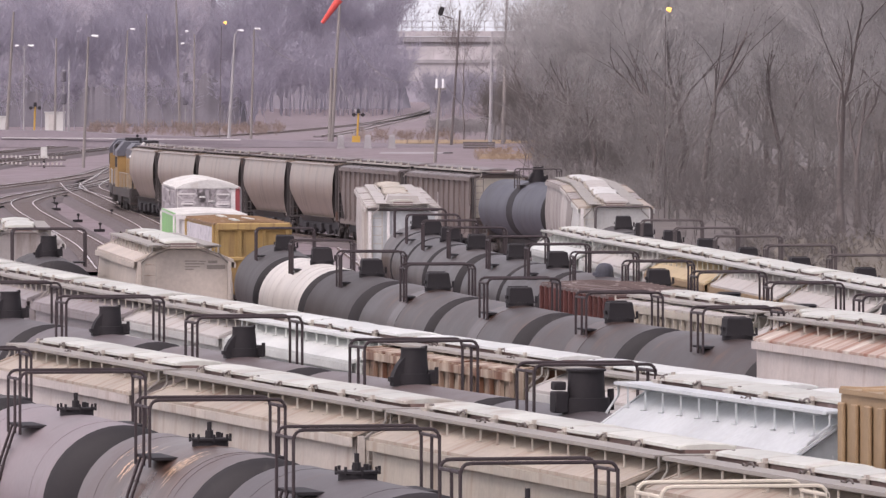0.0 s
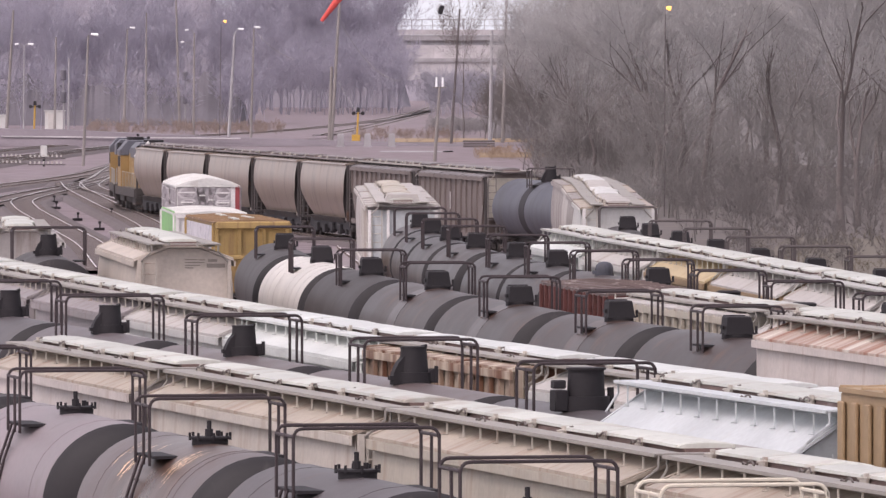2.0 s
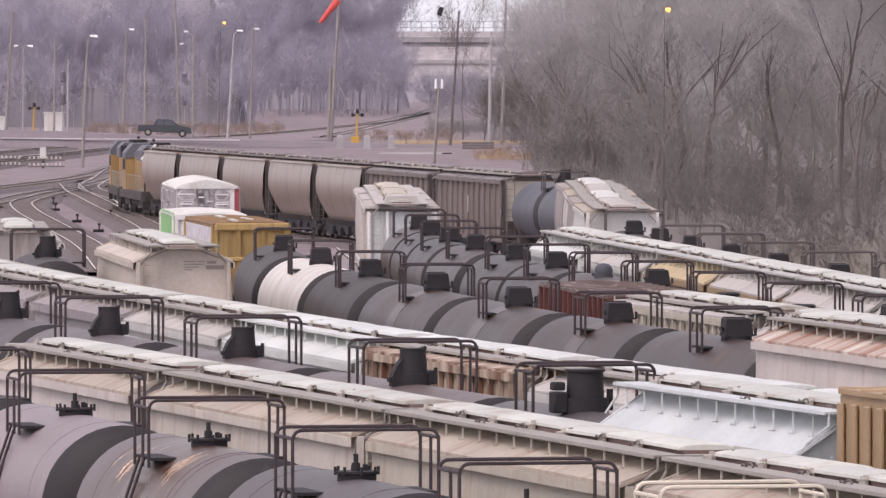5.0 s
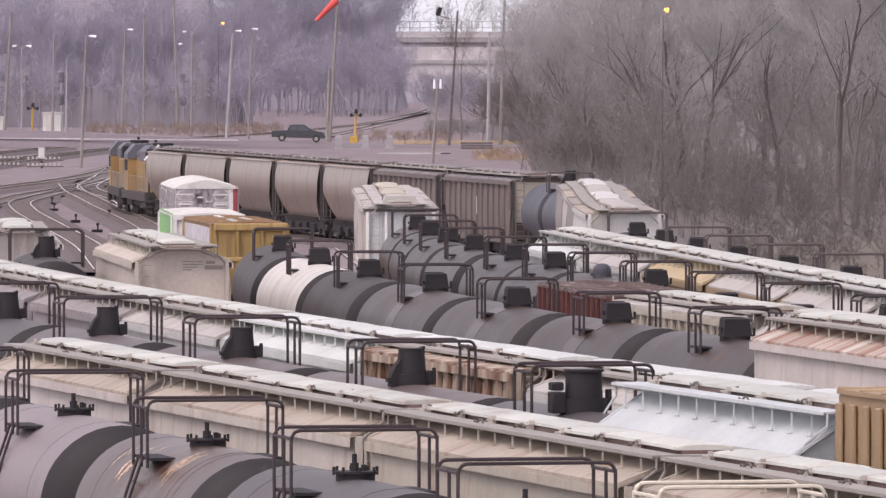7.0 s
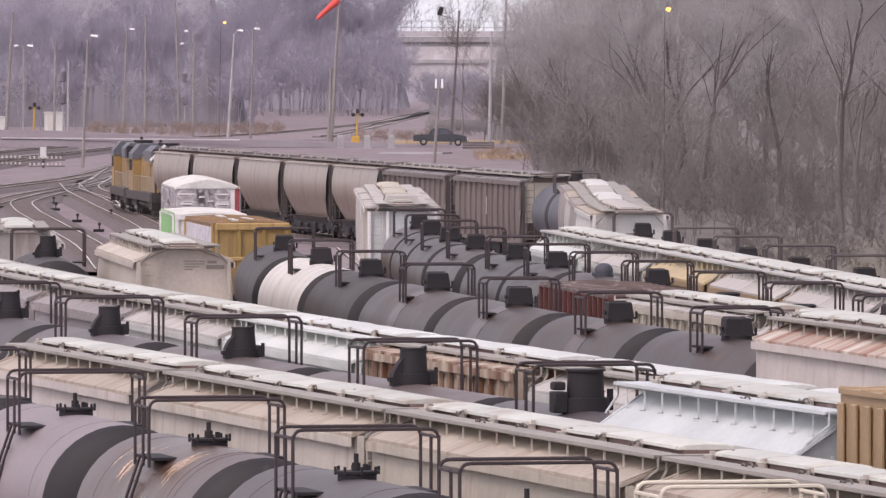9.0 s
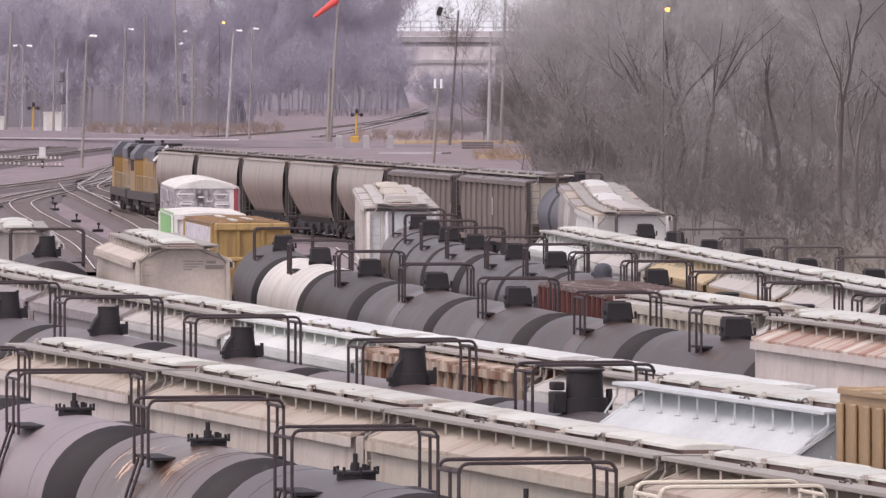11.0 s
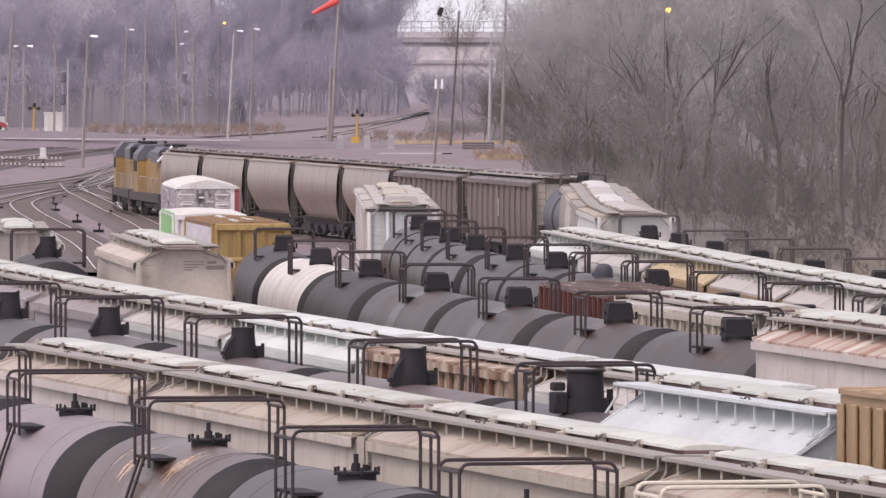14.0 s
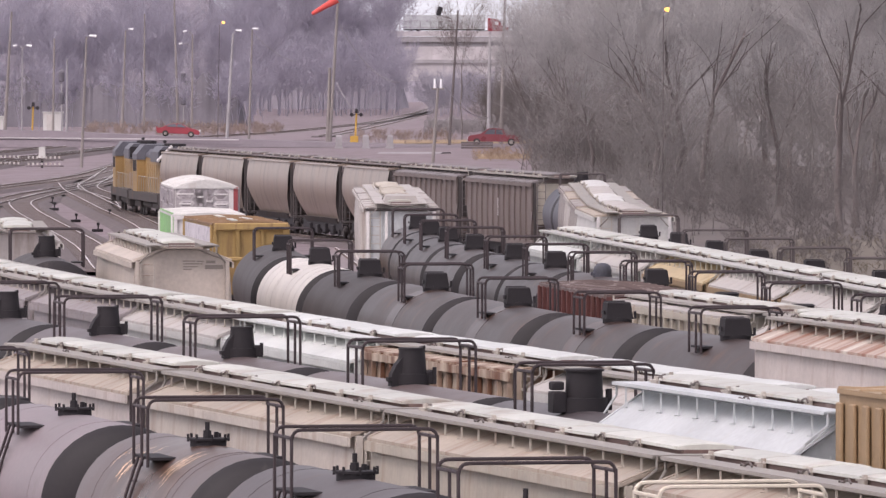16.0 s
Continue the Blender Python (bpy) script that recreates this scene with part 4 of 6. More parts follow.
for d, ln, mat, lab in ((198.5, 12.2, TANKG, "faded grey tank car with black top railing"), (186.2, 12.2, BLACK, "black tank car with black top railing"),
                        (173.5, 12.6, TANKP, "pale grey tank car with black top railing"), (160.2, 12.4, TANKM, "rust-streaked grey tank car with brown railing"),
                        (148.0, 12.0, TANKG, "slate grey tank car with black top railing"), (136.4, 11.8, TANKG, "dark grey tank car with black top railing")):
    tank_car("tank_car", put("a", d, ln), lab, ln, 1.5, 4.35, mat, 5.15, housing="fittings", ladders=True, sleeve=SPILL if d == 160.2 else None)
tank_car("tank_car", put("a", 124.8, 11.8), "tank car with a cream-painted top railing", 11.8, 1.5, 4.35, TANKG, 5.36, 2.3, CREAMR, "fittings", ladders=True)

for d, ln, body, roof, lab in ((202.2, 17.8, PINKW, ROOFC, "pinkish-white covered hopper, dusty roof and white hatch covers"),
                               (183.0, 20.6, CREAMW, ROOFC, "off-white covered hopper with rust-dusted roof and white hatches"), (163.2, 20.0, CREAM, ROOFC, "cream covered hopper with long white hatch covers"),
                               (143.9, 19.4, CREAM, ROOFC, "cream covered hopper with grey running boards"), (124.5, 19.4, PALE, ROOFC, "pale covered hopper with grey running boards")):
    hopper("covered_hopper", put("b", d, ln), lab, ln, body, roof)

for d, ln, mat, lab in ((253, 14, TANKG, "grey tank car with tall black valve housing"), (239, 13.4, TANKG, "dusty brown-grey tank car with tall black valve housing"), (225.6, 13.6, TANKD, "dusty pinkish-grey tank car with tall black valve housing"),
                        (209.6, 16.0, TANKM, "faded brown-grey tank car with tall black valve housing"), (192.9, 16.6, TANKM, "brown-grey tank car with bulky black valve housing"), (178.95, 12.2, TANKG, "dark tank car with wide black valve housing")):
    tank_car("tank_car", put("c", d, ln), lab, ln, 1.5, 4.2, mat, 5.1, 2.4, RAILB, "valve_box" if d == 178.95 else "dome")
hopper("covered_hopper", put("c", 165.6, 14.8), "short white covered hopper with bluish-white roof", 14.8, FROST, FROST, HATCH, FROST, FROST, 5.27, fall=1.1)
box_car("box_car", put("c", 147.9, 18.5), "tall tan box car with ribbed sides", 18.5, 5.5, 1.5, TAN, TAN, ribs=22, peak=0.06, rib_drop=0.18)

for d, ln, body, roof, ribs, lab in ((288.5, 17, GREYP, ROOFG, 0, "grey covered hopper with white hatch covers"), (271.5, 17.4, GREYP, GREYP, 0, "shade-toned grey covered hopper with white hatch covers"),
                                     (254.4, 17.2, GREYP, GREYP, 0, "shade-toned pinkish-grey covered hopper, dusty roof"), (238.0, 16.6, WHITE, ROOFG, 0, "white-sided covered hopper with grey roof"),
                                     (221.2, 18.2, BRIGHT, BRIGHT, 0, "bright white covered hopper with white roof"), (204.6, 15.8, RUSTY, RUSTY, 16, "ribbed covered hopper with brown rust streaks"),
                                     (188.6, 17.0, WHITE, ROOFG, 0, "white covered hopper with long hatch covers"), (171.3, 17.4, PALE, ROOFG, 0, "pale covered hopper with long hatch covers"),
                                     (154, 17.4, PALE, ROOFG, 0, "pale covered hopper with long hatch covers")):
    hopper("covered_hopper", put("d", d, ln), lab, ln, body, roof, BRIGHT if d < 230 else HATCH, BRIGHT if body is BRIGHT else GRATE, BRIGHT if body is BRIGHT else STRUT, ribs=ribs, fall=0.46 if ribs else 0.8, beads=5 if d in (238.0, 188.6) else 0)

def stencilled_hopper():
    car = hopper("covered_hopper", put("d2", 302.3, 19.5), "tan-grey covered hopper with stencilled end", 19.5, CREAMG, CREAMG, top=5.15, bulge=0.1, slope=0.02)
    x = (19.5 - 1.5) / 2 + 0.012
    for y0, y1, z, h in ((0.03, 0.42, 4.36, 0.03), (0.46, 0.68, 4.35, 0.03), (0.03, 0.64, 4.27, 0.03), (0.03, 0.5, 4.18, 0.03), (0.03, 0.3, 4.1, 0.03), (0.76, 1.05, 4.33, 0.09), (0.72, 1.3, 4.17, 0.13)):
        part("marking", box(bmesh.new(), (x, (y0 + y1) / 2, z), (0.012, y1 - y0, h)), GREYM, car, "dark stencilled bar")


CREAMG = surface("tan_grey_paint", (0.50, 0.44, 0.385), 0.6, stain=(0.36, 0.29, 0.24), stain_amount=0.3)
stencilled_hopper()
tank_car("tank_car", put("lead", 307, 14), "dark tank car with black railing", 14, 1.45, 4.2, BLACK, 5.1, 2.4, RAILB, "dome")
hopper("covered_hopper", put("lead", 345, 16.5), "pale grey covered hopper behind a tank car", 16.5, PALE, ROOFG)

for d, ln, mat, slv, lab in ((320.5, 19.0, BLACK, None, "black tank car with black railing"), (301.2, 17.2, TANKW, None, "white tank car with black railing and dirty bands"), (285.3, 14.2, BLACK, None, "black tank car with black railing"),
                             (269.2, 16.2, TANKE, SOOTBAND, "grey-black tank car with black railing"), (253.2, 15, TANKE, SOOTBAND, "faded black tank car with black railing"), (239, 12.6, TANKE, SOOTBAND, "brown-black tank car with black railing"), (225.4, 14, TANKE, None, "faded black tank car with black railing")):
    tank_car("tank_car", put("e", d, ln), lab, ln, 1.45, 4.1, mat, 4.85, 2.0, RAILB, "cover", band=slv)
hopper("covered_hopper", put("e", 208.6, 18), "tall cream covered hopper with orange rust stains", 18, PINKW, RUSTBAND, top=5.15)
hopper("covered_hopper", put("e", 190, 18), "pale grey covered hopper with dusty roof", 18, PALE, ROOFG)
box_car("box_car", put("y", 383, 15), "yellow box car with rusty roof and graffiti", 15, 4.0, 1.5, YELLOW, WOODROOF, ribs=2, peak=0.12, ladders=False,
        panel=[(SPRAY, -6.6, 6.7, 1.2, 3.75, "white and blue spray-painted lettering")])
yellow_car = scene.objects[-1]
while yellow_car.parent:
    yellow_car = yellow_car.parent
for x, y in ((-3.6, -0.35), (1.4, 0.3), (4.2, -0.5)):
    part("roof_board", box(bmesh.new(), (x, y, 4.02), (3.6, 0.22, 0.05), 0.04 * y), HATCH, yellow_car, "pale weathered roof board")
part("end_beam", box(bmesh.new(), (7.42, 0, 3.8), (0.22, 2.98, 0.3), 0, 0.04), YELLOW, yellow_car, "deep yellow end beam under the roof")
part("end_beam", box(bmesh.new(), (7.4, 0, 2.5), (0.14, 2.9, 0.16), 0, 0.03), YELLOW, yellow_car, "yellow end beam")
box_car("box_car", put("y", 403.5, 14), "low box car with white roof and green graffiti", 14, 3.95, 1.5, ENDW, WHITE, ribs=2, peak=0.12, ladders=False,
        panel=[(GREEN, -6.2, 6.3, 1.2, 3.95, "bright green spray paint")])
box_car("box_car", put("y", 442.5, 15.5), "red box car with white roof and grey graffiti", 15.5, 4.8, 1.45, GREYSP, WHITE, ENDW, ribs=2, peak=0.42, ladders=False,
        end_panel=[(GREYSP, -1.42, 1.04, 3.2, 4.4, "pale grey sprayed field"), (ENDW, 1.05, 1.26, 1.2, 4.4, "white painted corner"), (REDP, 1.27, 1.47, 1.2, 4.45, "red painted corner")])


def sprayed_letters(car, x, rows, along_side):
    """Slanted block letters in two greys, on the end or on the side of a car."""
    for a, b, z0, z1, lean in rows:
        for k, mat in ((0.0, BLOCKL), (0.07, BLOCKG)):
            c = (z1 - z0) * 0.3
            ring = [(a + c + k, z0 + k), (b - c - k, z0 + k), (b - k, z0 + c + k), (b - k + lean, z1 - c - k), (b - c - k + lean, z1 - k), (a + c + k + lean, z1 - k), (a + k + lean, z1 - c - k), (a + k, z0 + c + k)]
            bm = bmesh.new()
            o = x + k * 0.3
            if along_side:
                loft(bm, [[(p, q, z) for p, z in ring] for q in (-o, -o - 0.015)])
            else:
                loft(bm, [[(q, p, z) for p, z in ring] for q in (o, o + 0.015)])
            part("sprayed_letter", bm, mat, car, "dark grey block letter" if k else "pale grey letter edge")


red_car = [o for o in scene.objects if "label" in o and o["label"].startswith("red box car")][0]
part("gable", prism(bmesh.new(), [(-1.5, 4.39), (-0.82, 4.62), (0, 4.83), (0.82, 4.62), (1.5, 4.39)], 7.1, 7.28), WHITE, red_car, "white gable under the roof")
sprayed_letters(red_car, 7.22, ((-1.42, -0.5, 3.86, 4.44, 0.08), (-1.3, -0.62, 3.5, 3.84, 0.05), (-0.44, -0.1, 3.5, 4.42, -0.1), (-0.02, 0.28, 3.5, 4.38, 0.1), (0.3, 1.02, 3.84, 4.42, 0.06), (0.32, 1.04, 3.5, 3.8, 0.04)), False)
for y0, y1, z in ((-1.4, -0.6, 4.14), (-1.28, -0.7, 3.68), (0.34, 1.0, 4.12), (0.4, 0.98, 3.66), (-1.42, 1.04, 3.42), (-0.42, -0.14, 4.0), (0.0, 0.3, 3.8)):
    part("sprayed_line", box(bmesh.new(), (7.268, (y0 + y1) / 2, z), (0.012, y1 - y0, 0.07), 0, 0, 0.0), ENDW, red_car, "white sprayed line across the letters")
sprayed_letters(red_car, 1.52, ((-6.8, -3.0, 3.6, 4.3, 0.4), (-2.6, 0.8, 3.5, 4.25, -0.4), (1.4, 6.6, 3.6, 4.3, 0.4)), True)

box_car("box_car", put("e2", 259, 14.5), "oxide red box car with rusted roof", 14.5, 4.45, 1.45, REDBR, REDROOF, ribs=14, peak=0.1)
for d, ln, body, ribs, lab in ((242.6, 17, CREAM, 16, "cream ribbed covered hopper with pale hatches"), (225.4, 17, CREAM, 0, "cream covered hopper with pale hatches"), (208, 17, PALE, 0, "pale grey covered hopper with dusty roof")):
    hopper("covered_hopper", put("e2", d, ln), lab, ln, body, ROOFG, ribs=ribs, fall=0.46 if ribs else 0.8)

for i, (d, ln) in enumerate(((365, 12), (353.4, 11.4), (342, 11.8), (329, 14), (314, 13.6), (302.2, 11.4), (290.6, 11.6), (279, 12), (266, 13), (254, 11.8), (241.6, 12.4), (229, 12.4))):
    tank_car("tank_car", put("f", d, ln), "small dark grey tank car with black railing", ln, 1.36, 3.95, TANKF if i % 3 else TANKE, 4.7, 2.0, RAILB, "helmet" if d == 290.6 else "cover", 1.2, lid=d not in (266, 254))
end_on = hopper("covered_hopper", put("f", 402.5, 17), "pale grey covered hopper, end-on, with boxy hatches", 17, PALE, ROOFG, HATCH, ROOFG, top=4.7, slope=0.1, end=ENDW, ribs=6, fall=0.46, end_sheet=FROST)
part("end_beam", box(bmesh.new(), (7.98, 0, 4.14), (0.14, 3.0, 0.12), 0, 0.02), UNDER, end_on, "dark end beam")
for y in (-1.4, -0.62, 1.4):
    part("end_post", box(bmesh.new(), (7.96, y, 2.65), (0.14, 0.13, 2.9), 0, 0.02), ENDW, end_on, "chalky white end post")
part("hatch_frame", prism(bmesh.new(), [(-0.75, 4.4), (-0.62, 4.72), (0.62, 4.72), (0.75, 4.4)], 3.2, 7.4), ROOFG, end_on, "grey raised hatch frame")
for d in (419.8, 437.0):
    hopper("covered_hopper", put("f", d, 17), "pale grey covered hopper behind another one", 17, PALE, ROOFG, CREAM, ROOFG, top=4.7, slope=0.1, end=ENDW, fall=0.46)

PALEBOARD = surface("pale_grey_grating", (0.42, 0.415, 0.39), 0.5, stain=(0.25, 0.2, 0.17), stain_amount=0.3, streak=False)
TANROOF = surface("tan_dusted_roof", (0.47, 0.37, 0.22), 0.6, stain=(0.33, 0.22, 0.12), stain_amount=0.45)
for d, ln, body, roof, lab in ((328, 17, BRIGHT, BRIGHT, "white covered hopper with white hatch covers"), (311, 16.6, WHITE, ROOFG, "white covered hopper with dusty roof"), (294.4, 16.4, TAN, TANROOF, "tan covered hopper with white hatches"),
                               (278, 16.4, TAN, ROOFG, "tan-sided covered hopper with rusty roof"), (261.4, 16.6, PALE, ROOFG, "pale covered hopper with white hatches"), (244.6, 16.6, PALE, ROOFG, "pale grey covered hopper with dusty roof")):
    hopper("covered_hopper", put("g", d, ln), lab, ln, body, roof, board=PALEBOARD, strut=PALEBOARD, fall=0.95)


# ---------------------------------------------------------------- the moving train
def locomotive(m, trim=True):
    car = thing("locomotive", m, "yellow and grey diesel locomotive pushing the train", "locomotive")
    L = 18.5

    def run(zs, x0, x1, w, mat, name, lab="", bev=0.0):
        return part(name, box(bmesh.new(), ((x0 + x1) / 2, 0, (zs[0] + zs[1]) / 2), (x1 - x0, w, zs[1] - zs[0]), 0, bev), mat, car, lab)

    run((1.0, 1.55), -8.6, 8.6, 3.0, UNDER, "frame_sill", "grimy black sill with walkway")
    run((0.55, 1.0), -2.6, 2.6, 2.4, UNDER, "fuel_tank", "black fuel tank", 0.15)
    hood = part("long_hood", prism(bmesh.new(), [(-0.95, 1.55), (-0.95, 3.9), (-0.6, 4.25), (0.6, 4.25), (0.95, 3.9), (0.95, 1.55)], -3.4, 8.0), LOCOY, car)
    part("hood_roof", prism(bmesh.new(), [(-0.99, 3.75), (-0.97, 3.95), (-0.62, 4.3), (0.62, 4.3), (0.97, 3.95), (0.99, 3.75)], -3.4, 7.9), LOCOG, car, "grey hood roof")
    part("radiator", prism(bmesh.new(), [(-1.35, 3.55), (-1.35, 4.2), (-1.0, 4.55), (1.0, 4.55), (1.35, 4.2), (1.35, 3.55)], 3.2, 7.6), LOCOG, car, "flared grey radiator housing")
    cab = part("cab", prism(bmesh.new(), [(-1.5, 1.55), (-1.5, 3.9), (-1.0, 4.5), (1.0, 4.5), (1.5, 3.9), (1.5, 1.55)], -6.0, -3.4), LOCOY, car)
    part("cab_roof", prism(bmesh.new(), [(-1.53, 3.6), (-1.53, 3.95), (-1.02, 4.56), (1.02, 4.56), (1.53, 3.95), (1.53, 3.6)], -6.1, -3.35), LOCOG, car, "grey cab roof")
    part("nose", prism(bmesh.new(), [(-0.9, 1.55), (-0.9, 2.7), (-0.6, 2.95), (0.6, 2.95), (0.9, 2.7), (0.9, 1.55)], -8.0, -6.0), LOCOY, car)
    for y in (-1.51, 1.51):
        for x in (-5.3, -4.2):
            part("cab_window", box(bmesh.new(), (x, y, 3.2), (0.75, 0.04, 0.7)), IRON, cab)
    if trim:
        part("flare_trim", tube(bmesh.new(), (7.68, -1.4, 3.62), (7.68, -0.45, 4.6), 0.1, 6), ENDW, car, "white-edged radiator flare")
    part("radiator_grille", box(bmesh.new(), (7.64, 0, 4.0), (0.06, 2.5, 0.7)), IRON, car, "dark radiator end grille")
    for x in (-2.0, -0.8, 0.4, 1.6, 2.8, 4.2, 5.6, 7.0):
        for y in (-0.96, 0.96):
            part("hood_door", box(bmesh.new(), (x, y, 2.55), (0.9, 0.035, 1.6)), LOCOY, hood)
    for x in (4.0, 5.4, 6.8):
        part("radiator_fan", tube(bmesh.new(), (x, 0, 4.5), (x, 0, 4.72), 0.55, 14), IRON, car)
    part("exhaust_stack", box(bmesh.new(), (0.6, 0, 4.42), (0.9, 0.5, 0.35)), IRON, car)
    part("air_horn", tube(bmesh.new(), (-4.6, 0.4, 4.75), (-4.0, 0.4, 4.75), 0.1, 8), IRON, car)
    for y in (-1.42, 1.42):
        bm = bmesh.new()
        pipe(bm, [(-3.2, y, 2.55), (8.3, y, 2.55)], 0.025, 5)
        for i in range(9):
            tube(bm, (-3.0 + i * 1.4, y, 1.55), (-3.0 + i * 1.4, y, 2.55), 0.022, 5)
        part("handrail", bm, GRATE, car, "grey handrail")
    for e in (-1, 1):
        bm = bmesh.new()
        box(bm, (e * 8.75, 0, 1.05), (0.25, 2.9, 1.1))
        for y in (-1.2, 1.2):
            for q in range(4):
                box(bm, (e * 8.75, y, 0.3 + q * 0.32), (0.5, 0.5, 0.04))
        part("pilot", bm, UNDER, car, "grimy dark pilot with steps")
        part("sun_shade", box(bmesh.new(), (e * 8.35, -1.3, 2.1), (0.05, 0.05, 1.2)), STEELP, car)
    for x in (-5.3, 5.3):
        tk = part("truck", box(bmesh.new(), (x, 0, 0.75), (3.6, 2.5, 0.35)), UNDER, car)
        for y in (-0.8, 0.8):
            for a in (-1.5, 0, 1.5):
                part("wheel", shared("loco_wheel", lambda: tube(bmesh.new(), (0, -0.08, 0), (0, 0.08, 0), 0.5, 16), UNDER), UNDER, tk, "", pose(x + a, y, 0.5))
    return car


RUSTDUST = surface("rust_dusted_cream_paint", (0.42, 0.39, 0.37), 0.55, stain=(0.14, 0.10, 0.085), stain_amount=0.85, scale=1.4)
# pale spots in this brown stand for light caught along the sill
LITSILL = surface("brown_sill_lit_spots", (0.20, 0.165, 0.15), 0.6, stain=(0.5, 0.46, 0.44), stain_amount=0.35, streak=False, scale=2.5)
BROWNR = surface("dull_brown_rail", (0.085, 0.07, 0.07), 0.7)
ROOFM = surface("dull_grey_roof", (0.20, 0.18, 0.182), 0.6, stain=(0.12, 0.105, 0.105), stain_amount=0.5, streak=False)
ROOFS = surface("sooty_purple_grey_roof", (0.17, 0.145, 0.145), 0.6, stain=(0.28, 0.25, 0.24), stain_amount=0.4, streak=False)
TRAIN = TRACKS["t"]
S_JOIN = TRAIN.along(528)
CONSIST = []      # thing, place along the track at the start, length


def couple(build, length, s):
    CONSIST.append((build(TRAIN.car_place(s, length, 0.0)), s, length))


s = S_JOIN
for i in range(5):
    ln = 16.4
    # UNDER on bays and ends also carries the shade below and between cars
    couple(lambda m: hopper("covered_hopper", m, "dusty silver covered hopper in the moving train", ln, SILVER, SILVER, ROOFS, ROOFS, ROOFS, 4.75, fall=0.55, bulge=0.22, tuck=0.34, slope=2.1, gap=1.9, zcut=2.75, end=UNDER, group="moving train", sill_paint=LITSILL, bay_paint=UNDER, bay_long=True), ln, s + ln / 2)
    s += ln
couple(locomotive, 18.5, s + 9.3)
couple(lambda m: locomotive(m, False), 18.5, s + 27.8)
s = S_JOIN
for i in range(2):
    ln = 21.6
    couple(lambda m: hopper("covered_hopper", m, "brown ribbed covered hopper in the moving train", ln, BROWN, ROOFM, ROOFM, GRATE, ROOFM, 4.75, ribs=13, slope=0.9, fall=0.6, group="moving train", gap=2.7, end=UNDER, end_sheet=CREAM if i else UNDER), ln, s - ln / 2)
    s -= ln
part("marking", box(bmesh.new(), (0.3, -1.63, 2.8), (0.1, 0.02, 0.9)), ENDW, CONSIST[-1][0], "white vertical stencil bar")
couple(lambda m: tank_car("tank_car", m, "blue-grey tank car with dark centre band", 19.6, 1.52, 4.1, TANKB, 4.75, 2.2, BROWNR, "dome", group="moving train", band=IRON), 19.6, s - 9.8)
s -= 19.6
for i in range(4):
    couple(lambda m: hopper("covered_hopper", m, "pale weathered covered hopper in the moving train", 19.4, (RUSTDUST, PALE, RUSTDUST, WHITE)[i], (RUSTDUST, ROOFC)[i % 2], (WHITE, ROOFG)[i % 2], top=4.75, fall=0.46, bulge=0.16, slope=0.2, end=ENDW, group="moving train", end_sheet=WHITE), 19.4, s - 9.7)
    s -= 19.4
for i in range(8):
    ln = 14.4
    couple(lambda m: tank_car("tank_car", m, "small black tank car in the moving train" if i == 1 else "small black tank car with railing in the moving train", ln, 1.3, 3.6, BLACK, 4.5, 2.3, BROWNR, "cover", 1.0, group="moving train", railing=i != 1), ln, s - ln / 2)
    s -= ln

# seconds and metres the train has rolled back
ROLL = [(0, 0.0), (1, 1.93), (2, 3.76), (3, 5.61), (4, 7.43), (5, 9.19), (6, 10.78), (7, 12.1), (8, 13.31), (9, 14.47), (10, 15.51), (11, 16.45), (12, 17.16), (13, 17.66), (14, 18.04), (15, 18.26), (16, 18.32)]


